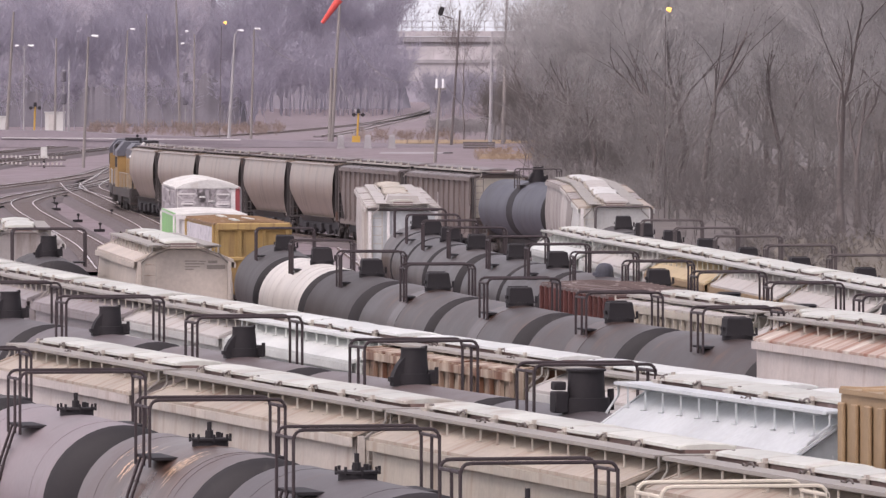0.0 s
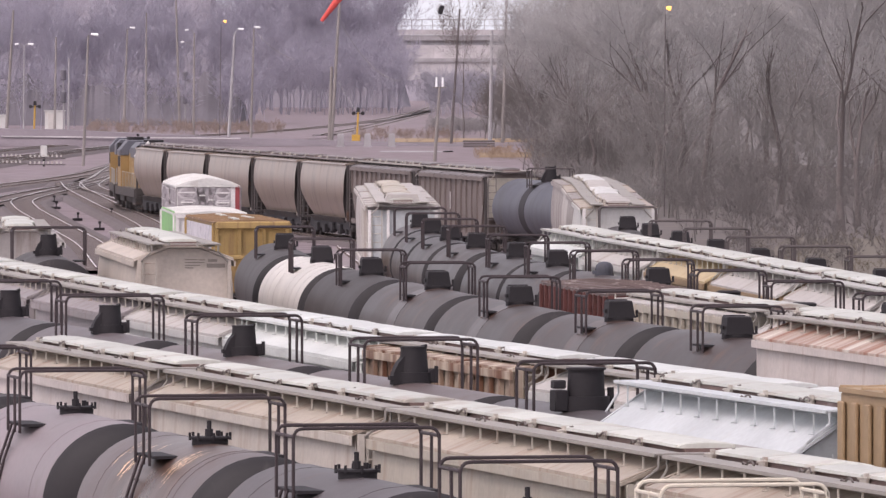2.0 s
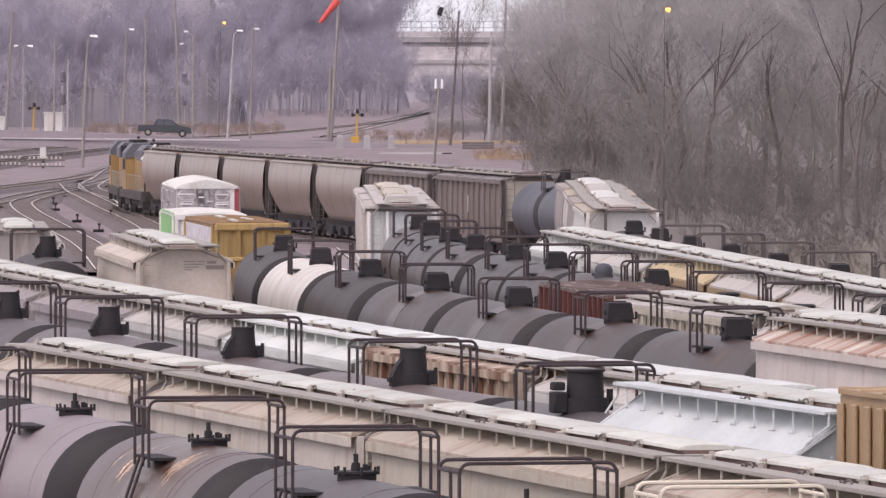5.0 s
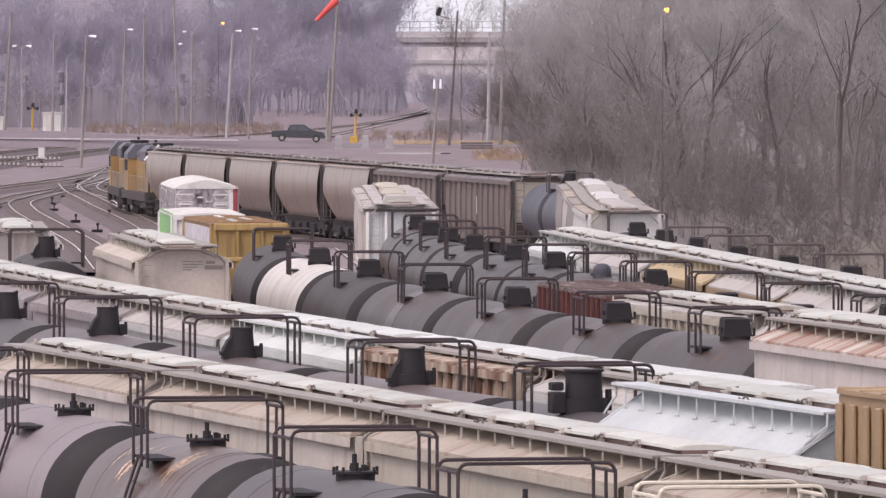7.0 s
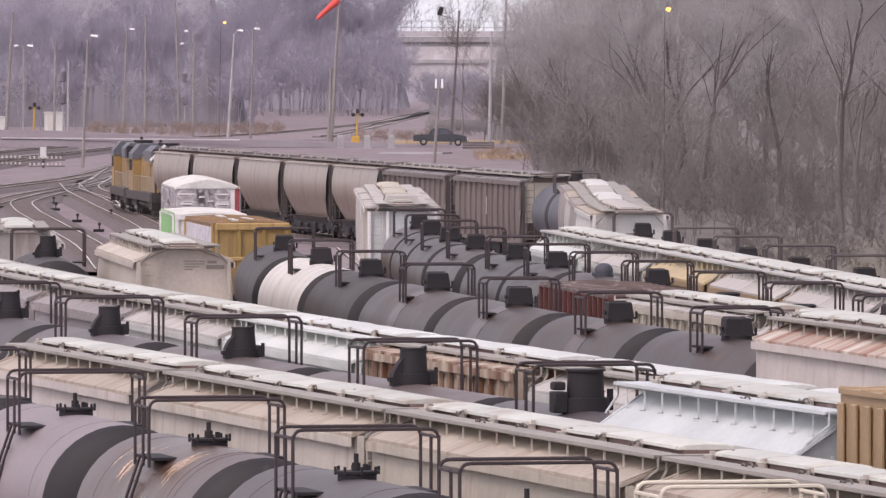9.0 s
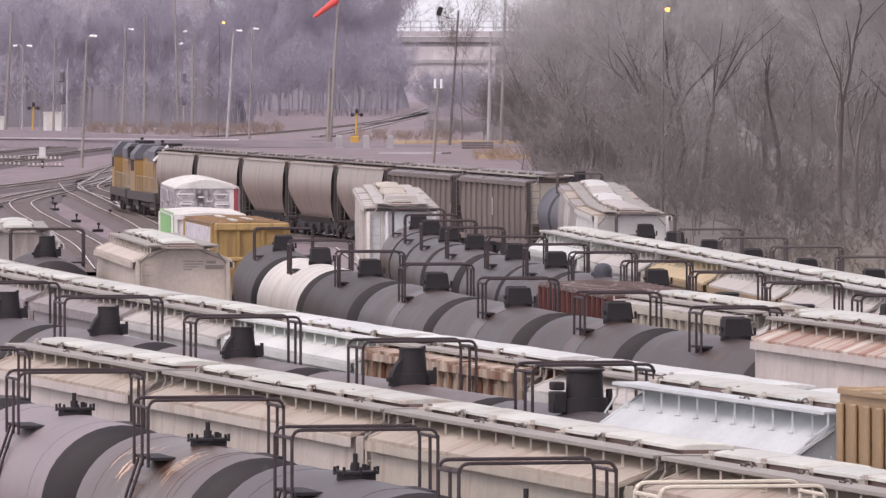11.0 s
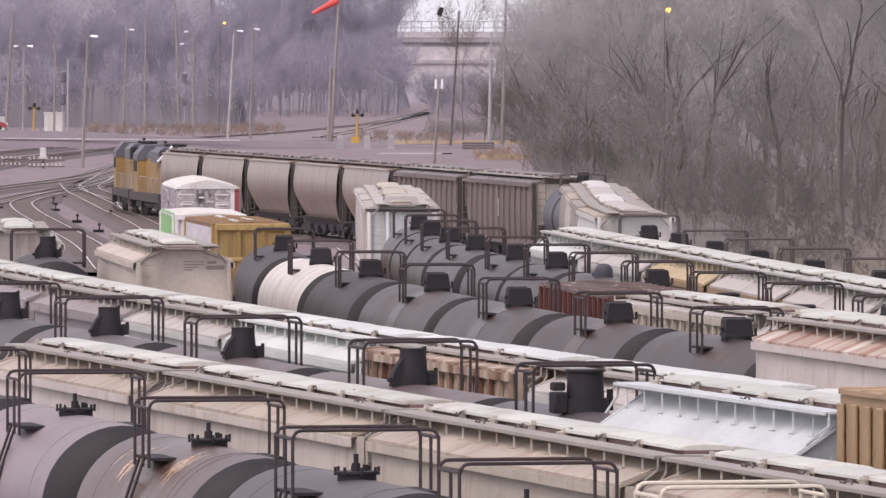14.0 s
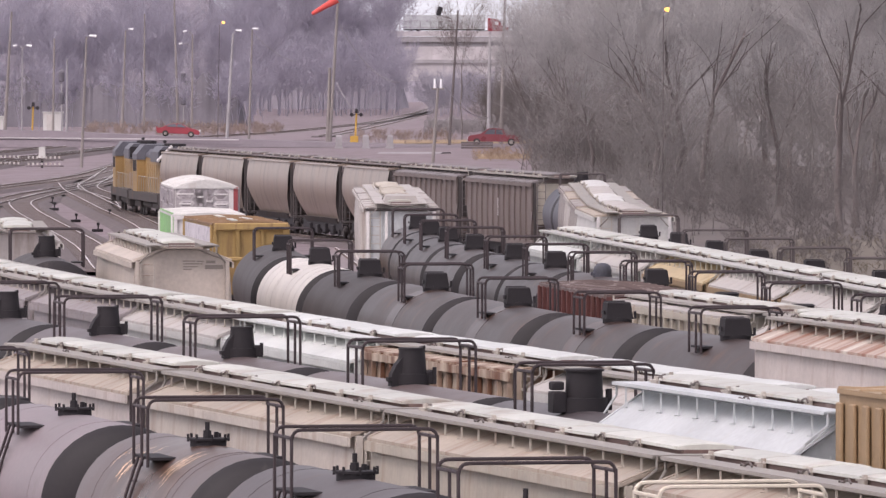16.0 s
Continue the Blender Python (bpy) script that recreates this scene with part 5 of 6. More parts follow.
# ---------------------------------------------------------------- bare trees
def grow(seed, height, spread=0.55, levels=5, thick=0.22, twigs=3, fat=1.0, bend=0.10):
    """A leafless tree: quads for trunk and limbs, thin slivers for twigs. Returns both as point and face lists."""
    rnd = random.Random(seed)
    tv, tf, cv, cf = [], [], [], []

    def limb(a, b, r0, r1, vs, fs, seg):
        d = (b - a)
        if d.length < 1e-4:
            return
        q = d.to_track_quat("Z", "Y").to_matrix()
        k = len(vs)
        for p, r in ((a, r0), (b, r1)):
            for i in range(seg):
                t = 2 * math.pi * i / seg
                vs.append(tuple(p + q @ Vector((r * math.cos(t), r * math.sin(t), 0))))
        for i in range(seg):
            fs.append((k + i, k + (i + 1) % seg, k + seg + (i + 1) % seg, k + seg + i))

    def sliver(a, b, w):
        side = Vector((rnd.uniform(-1, 1), rnd.uniform(-1, 1), rnd.uniform(-0.3, 0.3)))
        side = side - side.project(b - a)
        if side.length < 1e-3:
            return
        side = side.normalized() * w
        k = len(cv)
        cv.extend([tuple(a - side), tuple(a + side), tuple(b)])
        cf.append((k, k + 1, k + 2))

    def branch(p, d, length, r, lev):
        steps = 3 if lev < 3 else 2
        for i in range(steps):
            e = p + d * (length / steps)
            r1 = r * (0.82 if i < steps - 1 else 0.68)
            if lev <= 2:
                limb(p, e, r, r1, tv, tf, 6 if lev == 0 else 4)
            elif lev <= 3:
                limb(p, e, r, r1, cv, cf, 3)
            else:
                sliver(p, e, max(0.014, r) * fat)
            if lev >= 1 or i >= 1:
                if lev < levels:
                    for _ in range(1 if lev < 2 else 2):
                        ax = Vector((rnd.gauss(0, 1), rnd.gauss(0, 1), rnd.gauss(0, 0.35))).normalized()
                        nd = (d + ax * rnd.uniform(spread * 0.7, spread * 1.4) + Vector((0, 0, 0.18))).normalized()
                        branch(e, nd, length * rnd.uniform(0.5, 0.78), r1 * 0.62, lev + 1)
                else:
                    for _ in range(twigs):
                        ax = Vector((rnd.gauss(0, 1), rnd.gauss(0, 1), rnd.gauss(0.3, 0.7))).normalized()
                        sliver(e, e + (d * 0.6 + ax * 0.8) * length * rnd.uniform(0.5, 1.1), 0.013 * fat)
            p, r = e, r1
            d = (d + Vector((rnd.gauss(0, bend), rnd.gauss(0, bend), 0.03))).normalized()
        if lev < levels:
            branch(p, (d + Vector((rnd.gauss(0, 0.2), rnd.gauss(0, 0.2), 0.1))).normalized(), length * 0.72, r, lev + 1)

    branch(Vector((0, 0, -0.3)), Vector((rnd.gauss(0, 0.06), rnd.gauss(0, 0.06), 1)).normalized(), height * 0.36, thick, 0)
    return tv, tf, cv, cf


def array_mesh(name, verts, quads, tris, mat):
    """A mesh from arrays of points, four-sided and three-sided faces."""
    me = bpy.data.meshes.new(name)
    verts = np.asarray(verts, np.float32)
    quads = np.asarray(quads, np.int32).reshape(-1, 4)
    tris = np.asarray(tris, np.int32).reshape(-1, 3)
    me.vertices.add(len(verts))
    me.vertices.foreach_set("co", verts.ravel())
    me.loops.add(quads.size + tris.size)
    me.loops.foreach_set("vertex_index", np.concatenate([quads.ravel(), tris.ravel()]))
    me.polygons.add(len(quads) + len(tris))
    me.polygons.foreach_set("loop_start", np.concatenate([np.arange(len(quads)) * 4, quads.size + np.arange(len(tris)) * 3]).astype(np.int32))
    me.update(calc_edges=True)
    me.materials.append(mat)
    return me


def split(faces):
    return [f for f in faces if len(f) == 4], [f for f in faces if len(f) == 3]


BASE_TREES = []
for i in range(6):
    tv, tf, cv, cf = grow(11 + i, 14 + i % 3 * 2, 0.56 + 0.06 * (i % 3), 5, 0.2, 2, fat=0.9, bend=0.17)
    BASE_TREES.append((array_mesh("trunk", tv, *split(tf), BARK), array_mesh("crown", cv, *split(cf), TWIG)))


def tree(i, x, y, scale, turn, label):
    t = thing("bare_tree", pose(x, y, GROUND_Z - 0.1, 0, 0, turn) @ Matrix.Scale(scale, 4), label, "tree", "bare trees beside the yard")
    part("trunk", BASE_TREES[i][0], BARK, t)
    part("crown", BASE_TREES[i][1], TWIG, t)
    return t


rt = random.Random(5)
# marked trees in front of the wood
for i, x, y, sc, turn in ((0, 14.8, 640, 1.45, 20), (3, 16.4, 650, 1.5, 80), (5, 17.6, 630, 1.35, 150), (2, 24.0, 560, 1.35, 40), (4, 25.6, 575, 1.2, 200), (1, 28.6, 565, 1.3, 300)):
    tree(i, x, y, sc, turn, "tall leafless tree with forked grey trunk")
tv, tf, cv, cf = grow(31, 19, 0.5, 4, 0.11, 2, fat=1.2)
lone = thing("bare_tree", pose(2.4, 1085, GROUND_Z - 0.1), "slender leafless tree against the sky", "tree", "bare trees beside the yard")
part("trunk", array_mesh("trunk", tv, *split(tf), BARK), BARK, lone)
part("crown", array_mesh("crown", cv, *split(cf), BARK), BARK, lone)
for _ in range(36):
    y = rt.uniform(640, 880)
    tree(rt.randrange(6), y / 16500 * rt.uniform(125, 850) + 1.0, y, rt.uniform(0.75, 1.25), rt.uniform(0, 360), "leafless grey-brown tree in a dense wood")


def wood(name, spots, mat, label, seed, levels=4, height=14, thick=0.2, fat=3.0, spread=0.6):
    """Many far trees or bushes in one mesh."""
    rnd = random.Random(seed)
    kinds = [grow(seed + k, height, spread, levels, thick, 4, fat=fat) for k in range(4)]
    packed = []
    for tv, tf, cv, cf in kinds:
        n = len(tv)
        q, t = split(tf + [tuple(i + n for i in f) for f in cf])
        packed.append((np.array(tv + cv), np.array(q).reshape(-1, 4), np.array(t).reshape(-1, 3)))
    V, Q, T = [], [], []
    base = 0
    for x, y, sc in spots:
        a, q, t = packed[rnd.randrange(4)]
        w = rnd.uniform(0, 6.28)
        c, s_ = math.cos(w), math.sin(w)
        V.append(np.stack([(a[:, 0] * c - a[:, 1] * s_) * sc + x, (a[:, 0] * s_ + a[:, 1] * c) * sc + y, a[:, 2] * sc + GROUND_Z], 1))
        Q.append(q + base)
        T.append(t + base)
        base += len(a)
    ob = new(name, array_mesh(name, np.concatenate(V), np.concatenate(Q), np.concatenate(T), mat))
    return tagged(ob, label, "woodland", kind="stuff")


def scatter(seed, n, y0, y1, a0, a1, s0, s1):
    """Spots in a wedge of land: y between y0 and y1, x between a0 and a1 thousandths of y."""
    rnd = random.Random(seed)
    out = []
    for _ in range(n):
        y = rnd.uniform(y0, y1)
        out.append((y * rnd.uniform(a0, a1) / 1000, y, rnd.uniform(s0, s1)))
    return out


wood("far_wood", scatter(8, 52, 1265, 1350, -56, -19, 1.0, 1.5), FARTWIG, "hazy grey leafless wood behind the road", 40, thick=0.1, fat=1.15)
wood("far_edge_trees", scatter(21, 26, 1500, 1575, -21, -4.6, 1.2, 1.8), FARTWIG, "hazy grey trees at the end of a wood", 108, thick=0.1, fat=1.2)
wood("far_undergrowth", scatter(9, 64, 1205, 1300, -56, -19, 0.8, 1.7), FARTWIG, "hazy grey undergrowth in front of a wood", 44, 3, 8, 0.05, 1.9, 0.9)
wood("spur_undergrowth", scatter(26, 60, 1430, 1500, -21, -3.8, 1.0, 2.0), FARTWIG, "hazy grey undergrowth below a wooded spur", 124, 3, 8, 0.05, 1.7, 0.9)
wood("straw_brush", scatter(10, 300, 1110, 1215, -38, -17, 0.35, 0.85), STRAW, "low dry straw-coloured brush beyond the road", 48, 2, 2.6, 0.03, 1.6, 1.2)
wood("roadside_wood", scatter(11, 34, 900, 1080, 9.0, 56, 0.8, 1.35), MIDTWIG, "brown-grey leafless wood beside the yard", 60, fat=1.2)
wood("undergrowth", scatter(12, 90, 600, 820, 12.5, 56, 1.0, 2.0), BRUSH, "dense grey-brown undergrowth among bare trees", 64, 3, 7, 0.05, 0.9, 0.9)
wood("thicket", scatter(18, 70, 690, 800, 8.5, 24, 0.6, 1.3), DARKBRUSH, "dark thicket at the edge of the wood", 100, 3, 7, 0.05, 1.0, 0.9)
wood("low_brush", scatter(22, 190, 590, 830, 10.5, 34, 1.1, 2.3), BRUSH, "low tangled brush under bare trees", 112, 2, 2.2, 0.02, 1.0, 1.3)
wood("brush", scatter(13, 70, 500, 640, 25, 56, 0.6, 1.2), DARKBRUSH, "grey-brown brush along the yard edge", 80, 3, 5, 0.04, 0.8, 0.95)
wood("roadside_brush", scatter(19, 55, 1053, 1083, 4.4, 15, 0.6, 1.5), DARKBRUSH, "dark brush beside the road", 104, 3, 7, 0.05, 0.8, 0.8)
wood("straw_tufts", scatter(14, 230, 895, 965, 3.4, 12, 0.2, 0.55), GOLDGRASS, "dry straw-coloured tufts beside the road", 84, 2, 2.4, 0.03, 1.2, 1.0)
wood("verge_brush", scatter(31, 130, 1110, 1190, -1.6, 8.5, 0.4, 1.0), MIDTWIG, "dark low brush along the embankment", 132, 3, 2.9, 0.04, 1.8, 1.1)
wood("crossing_brush", scatter(24, 110, 1040, 1120, -9.5, 1.5, 0.4, 0.9), STRAW, "dry brown brush beside the crossing", 120, 2, 2.4, 0.03, 1.2, 1.0)
wood("edge_grass", scatter(16, 170, 455, 560, 30, 60, 0.5, 1.1), DARKBRUSH, "tangled dead grass along the yard edge", 92, 2, 2.2, 0.02, 1.0, 1.3)
wood("straw_edge_grass", scatter(17, 120, 440, 540, 30, 56, 0.4, 0.8), OLIVE, "olive-brown dead grass along the yard edge", 96, 2, 2.0, 0.02, 1.0, 1.3)
wood("embankment_thicket", scatter(33, 80, 1400, 1500, -1.6, 6.5, 0.5, 1.1), HAZEBRUSH, "hazy blue-grey thicket below the bridge", 140, 3, 8, 0.06, 1.7, 0.9)
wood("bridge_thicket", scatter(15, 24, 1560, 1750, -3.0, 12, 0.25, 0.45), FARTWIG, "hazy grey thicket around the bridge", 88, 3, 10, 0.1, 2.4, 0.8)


def hill(name, x0, x1, y, height, mat, label, seed, depth=40, tilt=0.0, rag=1.0, taper=40):
    nx, nz = 160, 10
    vs, fs = [], []
    for j in range(nz + 1):
        v = j / nz
        for i in range(nx + 1):
            u = i / nx
            x = x0 + (x1 - x0) * u
            top = min(1.0, u * 40 + 0.03, (1 - u) * taper + 0.03) * height * (0.85 + rag * (0.2 * noise.noise((u * 14, seed, 0)) + 0.1 * noise.noise((u * 45, seed, 3)) + 0.06 * noise.noise((u * 130, seed, 5))))
            vs.append((x, y + tilt * u + depth * v , GROUND_Z - 0.5 + top * v))
    for j in range(nz):
        for i in range(nx):
            k = j * (nx + 1) + i
            fs.append((k, k + 1, k + nx + 2, k + nx + 1))
    return tagged(sheet(name, vs, fs, mat), label, "backdrop", kind="structure")


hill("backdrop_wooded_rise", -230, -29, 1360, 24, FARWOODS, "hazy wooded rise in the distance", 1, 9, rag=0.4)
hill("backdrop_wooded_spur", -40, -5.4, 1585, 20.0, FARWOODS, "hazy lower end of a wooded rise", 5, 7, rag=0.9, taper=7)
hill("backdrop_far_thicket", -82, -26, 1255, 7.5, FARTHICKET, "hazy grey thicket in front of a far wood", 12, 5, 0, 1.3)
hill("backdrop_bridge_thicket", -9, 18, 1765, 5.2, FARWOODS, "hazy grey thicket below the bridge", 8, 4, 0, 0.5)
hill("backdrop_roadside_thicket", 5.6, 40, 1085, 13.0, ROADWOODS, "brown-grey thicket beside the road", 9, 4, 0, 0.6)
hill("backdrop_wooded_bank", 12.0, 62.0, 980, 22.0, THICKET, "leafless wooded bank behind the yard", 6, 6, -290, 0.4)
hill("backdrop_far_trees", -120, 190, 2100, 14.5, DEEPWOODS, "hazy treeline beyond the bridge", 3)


# ---------------------------------------------------------------- bridge
def bridge(y=1800):
    b = thing("road_bridge", pose(2, y, GROUND_Z), "concrete road bridge with mesh fence in the distance", "bridge")
    part("deck", box(bmesh.new(), (-100, 0, 11.9), (300, 9, 1.0)), CONC, b)
    part("parapet", box(bmesh.new(), (-100, -4.5, 12.95), (300, 0.3, 1.0)), PALECONC, b, "pale concrete parapet")
    for i in range(31):
        part("fence_post", shared("fence_post", lambda: tube(bmesh.new(), (0, 0, 13.3), (0, 0, 15.4), 0.07, 5), STEELP), STEELP, b, "", pose(-30 + i * 2, -4.5, 0))
    for z in (14.2, 15.4):
        part("fence_rail", tube(bmesh.new(), (-30, -4.5, z), (30, -4.5, z), 0.06, 5), STEELP, b)
    for x in range(-240, -30, 14):
        part("pier", box(bmesh.new(), (x, 0, 5.6), (1.6, 7, 11.2), 0, 0.1), CONC, b)
    part("pier_cap", box(bmesh.new(), (0, 0, 11.0), (60, 7.4, 0.8)), CONC, b)
    part("abutment", box(bmesh.new(), (2, -3.6, 5.3), (60, 1.0, 10.4)), PALECONC, b, "pale concrete abutment wall")
    part("ledge", box(bmesh.new(), (2, -4.3, 7.6), (60, 0.4, 0.7)), CONC, b, "grey concrete ledge")


bridge()


# ---------------------------------------------------------------- poles, lamps, signals
GLOW = bpy.data.materials.new("lit_sodium_lamp")
GLOW.use_nodes = True
GLOW.node_tree.nodes["Principled BSDF"].inputs["Base Color"].default_value = (0.8, 0.4, 0.1, 1)
GLOW.node_tree.nodes["Principled BSDF"].inputs["Emission Color"].default_value = (1.0, 0.5, 0.07, 1)
GLOW.node_tree.nodes["Principled BSDF"].inputs["Emission Strength"].default_value = 2.2
LENSW = surface("lamp_glass_white", (0.85, 0.85, 0.87), 0.25, bump=0)
SIGY = surface("signal_yellow", (0.55, 0.33, 0.06), 0.5)


def lamp_pole(x, y, h, lean, heads, label, mat=POLE, r=0.17, name="street_lamp"):
    """A pole with lamp heads; heads: sideways reach, height, lit."""
    p = thing(name, pose(x, y, GROUND_Z), label, "street lamp" if heads else "pole")
    part("pole", tube(bmesh.new(), (0, 0, -0.3), (lean, 0, h), r, 8, r * 0.6), mat, p)
    for reach, hz, lit in heads:
        a = lean * hz / h
        part("arm", pipe(bmesh.new(), [(a, 0, hz - 0.35), (a + reach * 0.6, 0, hz), (a + reach, 0, hz + 0.05)], 0.05, 5), STEELP, p)
        bm = bmesh.new()
        out = (0.26 if lit else 0.55) * (1 if reach > 0 else -1)
        tube(bm, (a + reach - (0.02 if lit else 0.1), 0, hz + 0.1), (a + reach + out, 0, hz + 0.03), 0.09, 8, 0.15)
        part("lamp_head", bm, GLOW if lit else LENSW, p, "glowing orange lamp head" if lit else "pale lamp head")
    return p


for x, y, h, lean, heads, lab, mat, r in (
        (-49.1, 1047, 14.9, 0.9, [], "tall bare wooden pole", POLE, 0.2),
        (-47.1, 1047, 11.0, 0.1, [(-0.5, 11.0, False), (0.5, 11.0, False)], "twin-headed yard lamp on a slim pole", STEELP, 0.1),
        (-44.9, 1078, 11.9, 0.2, [], "slim weathered wooden pole", POLE, 0.16),
        (-44.6, 1110, 9.4, 0.1, [], "pale slim metal pole", STEELP, 0.14),
        (-33.0, 855, 12.0, 0.5, [(0.35, 12.0, False)], "leaning wooden lamp pole", POLE, 0.15),
        (-39.9, 1165, 12.9, 0.5, [(0.4, 13.0, False)], "wooden lamp pole beside the road", POLE, 0.17),
        (-37.6, 1180, 15.0, 0.1, [], "tall thin wooden pole", POLE, 0.15),
        (-34.4, 1219, 17.7, -0.5, [], "very tall wooden pole", POLE, 0.19),
        (-30.4, 1137, 12.4, 0.1, [(-0.6, 12.7, False), (-1.1, 11.2, False)], "wooden pole with two lamp heads", POLE, 0.16),
        (-24.1, 1047, 12.4, 0.75, [(0.4, 12.7, False)], "leaning pale lamp pole", STEELP, 0.2),
        (-25.2, 1052, 13.4, 0.2, [(0.3, 13.6, True)], "thin pole with a lit orange lamp", DARKP, 0.05),
        (-21.6, 1047, 12.9, 0.4, [(0.15, 12.9, False)], "wooden lamp pole with bright head", POLE, 0.15),
        (5.3, 1047, 12.7, 0.2, [], "straight pale utility pole", STEELP, 0.24),
        (6.7, 1047, 17.4, 0.5, [], "tall weathered utility pole", POLE, 0.22),
        (14.4, 606, 13.5, 0.05, [(0.1, 13.6, True)], "slim dark pole with a lit orange lamp among trees", DARKP, 0.05),
        (0.9, 1040, 15.0, 1.0, [], "dark leaning pole with crossarm", DARKP, 0.16)):
    lamp_pole(x, y, h, lean, heads, lab, mat, r, "street_lamp" if heads else "utility_pole")


def pole_top_box():
    p = thing("pole_box", pose(-0.35, 1040, 14.1, 0, 18, 0), "dark equipment box hanging beside a leaning pole", "equipment box")
    part("case", box(bmesh.new(), (0, 0, 0.5), (0.55, 0.5, 1.0), 0, 0.06), IRON, p)
    part("bracket", box(bmesh.new(), (0.9, 0, 0.1), (1.4, 0.08, 0.1)), DARKP, p)


pole_top_box()


def insulator_pole():
    p = thing("utility_pole", pose(-0.8, 888, GROUND_Z), "short wooden pole with two white insulators", "pole")
    part("pole", tube(bmesh.new(), (0, 0, -0.3), (0.5, 0, 7.1), 0.17, 8, 0.12), POLE, p)
    for x in (0.2, 0.8):
        part("insulator", tube(bmesh.new(), (x, 0, 7.1), (x, 0, 8.0), 0.13, 8, 0.1), LENSW, p)
    part("crossarm", box(bmesh.new(), (0.5, 0, 7.05), (1.2, 0.12, 0.14)), POLE, p)


insulator_pole()


def crossing_signal(x, y, h, label):
    p = thing("crossing_signal", pose(x, y, GROUND_Z), label, "signal")
    part("mast", tube(bmesh.new(), (0, 0, 0), (0.15, 0, h), 0.11, 8), SIGY, p)
    part("base_cabinet", box(bmesh.new(), (-0.1, 0, 0.55), (0.9, 0.7, 1.1), 0, 0.05), SIGY, p, "yellow base cabinet")
    for dx in (-0.5, 0.5):
        part("lamp_unit", tube(bmesh.new(), (0.15 + dx, -0.25, h - 0.15), (0.15 + dx, 0.1, h - 0.15), 0.21, 10), IRON, p, "round black lamp hood")
    part("arm", box(bmesh.new(), (0.15, 0, h - 0.15), (1.1, 0.08, 0.1)), IRON, p)
    part("bell", tube(bmesh.new(), (0.15, 0, h), (0.15, 0, h + 0.5), 0.22, 8, 0.16), IRON, p)


crossing_signal(-9.5, 1030, 3.6, "yellow crossing signal with black lamp hoods")
crossing_signal(-47.3, 1078, 4.0, "yellow crossing signal beside a cabinet")


def windsock_pole():
    p = thing("windsock_pole", pose(-12.4, 1036, GROUND_Z), "leaning wooden pole carrying a windsock", "pole")
    part("pole", tube(bmesh.new(), (0, 0, -0.3), (1.0, 0, 17.0), 0.2, 8, 0.14), POLE, p)
    part("splice", tube(bmesh.new(), (-0.25, 0, -0.3), (0.05, 0, 8.6), 0.2, 8, 0.16), POLE, p)


windsock_pole()
SOCKR = surface("windsock_orange_red", (0.72, 0.10, 0.085), 0.7)


def windsock():
    w = thing("windsock", pose(-11.45, 1036, 16.6), "orange-red windsock drooping from a pole", "windsock")
    part("ring", tube(bmesh.new(), (0, 0, -0.04), (0, 0, 0.04), 0.4, 12), STEELP, w)
    part("sleeve", tube(bmesh.new(), (0, 0, -1.8), (0, 0, 0), 0.3, 12, 0.45, False), SOCKR, w)
    part("tail", tube(bmesh.new(), (0, 0, -3.3), (0, 0, -1.8), 0.2, 12, 0.3, False), SOCKR, w)
    return w


SOCK = windsock()


def cabinet(x, y):
    c = thing("signal_cabinet", pose(x, y, GROUND_Z), "white metal signal cabinet", "cabinet")
    part("body", box(bmesh.new(), (0, 0, 1.45), (2.4, 1.6, 2.7), 0, 0.03), WHITE, c)
    part("roof", box(bmesh.new(), (0, 0, 2.86), (2.6, 1.8, 0.12)), WHITE, c)
    part("door", box(bmesh.new(), (-0.3, -0.82, 1.4), (0.9, 0.04, 2.2)), PALE, c)


cabinet(-47.6, 1144)
cabinet(-51.6, 1078)


def wire(pts, r, label):
    bm = bmesh.new()
    loft(bm, [[(x, y + r, z), (x + r * 0.5, y, z + r), (x, y - r, z), (x - r * 0.5, y, z - r)] for x, y, z in pts])
    tagged(new("cable", mesh_from("cable", bm, STEELP)), label, "cable")


def sag(a, b, drop, n=10):
    a, b = Vector(a), Vector(b)
    return [tuple(a.lerp(b, i / n) - Vector((0, 0, drop * 4 * (i / n) * (1 - i / n)))) for i in range(n + 1)]


wire(sag((-11.3, 1036, 13.1), (-4.6, 1036, 6.6), 1.5), 0.04, "thin sagging cable from the windsock pole")
wire(sag((-11.6, 1035, 6.6), (-9.4, 1030, 3.2), 0.2), 0.03, "thin cable down to the crossing signal")
wire(sag((0.3, 1000, 6.7), (5.3, 1040, 2.7), 1.1), 0.045, "thin sagging guy cable")
wire(sag((1.45, 1040, 12.0), (4.9, 1045, 7.6), 0.7), 0.045, "thin cable to a utility pole")
wire(sag((-21.2, 1047, 12.3), (-16.6, 1047, 9.0), 0.5), 0.035, "thin cable from a lamp pole")


# ---------------------------------------------------------------- yard clutter
def switch_stand(x, y, turn):
    p = thing("switch_stand", pose(x, y, GROUND_Z, 0, 0, turn) @ Matrix.Scale(0.5, 4), "low black switch stand beside the track", "switch stand", "switch stands")
    part("base", box(bmesh.new(), (0, 0, 0.2), (1.3, 0.5, 0.35), 0, 0.04), IRON, p)
    part("mast", tube(bmesh.new(), (0.1, 0, 0.3), (0.1, 0, 0.95), 0.09, 6), IRON, p)
    part("target", box(bmesh.new(), (0.1, 0, 1.0), (0.42, 0.05, 0.3), 0, 0.03), IRON, p)


for x, y, t in ((-26.5, 638, 20), (-23.4, 597, 40), (-21.8, 612, 10), (-20.9, 567, 30), (-27.6, 661, 0)):
    switch_stand(x, y, t)


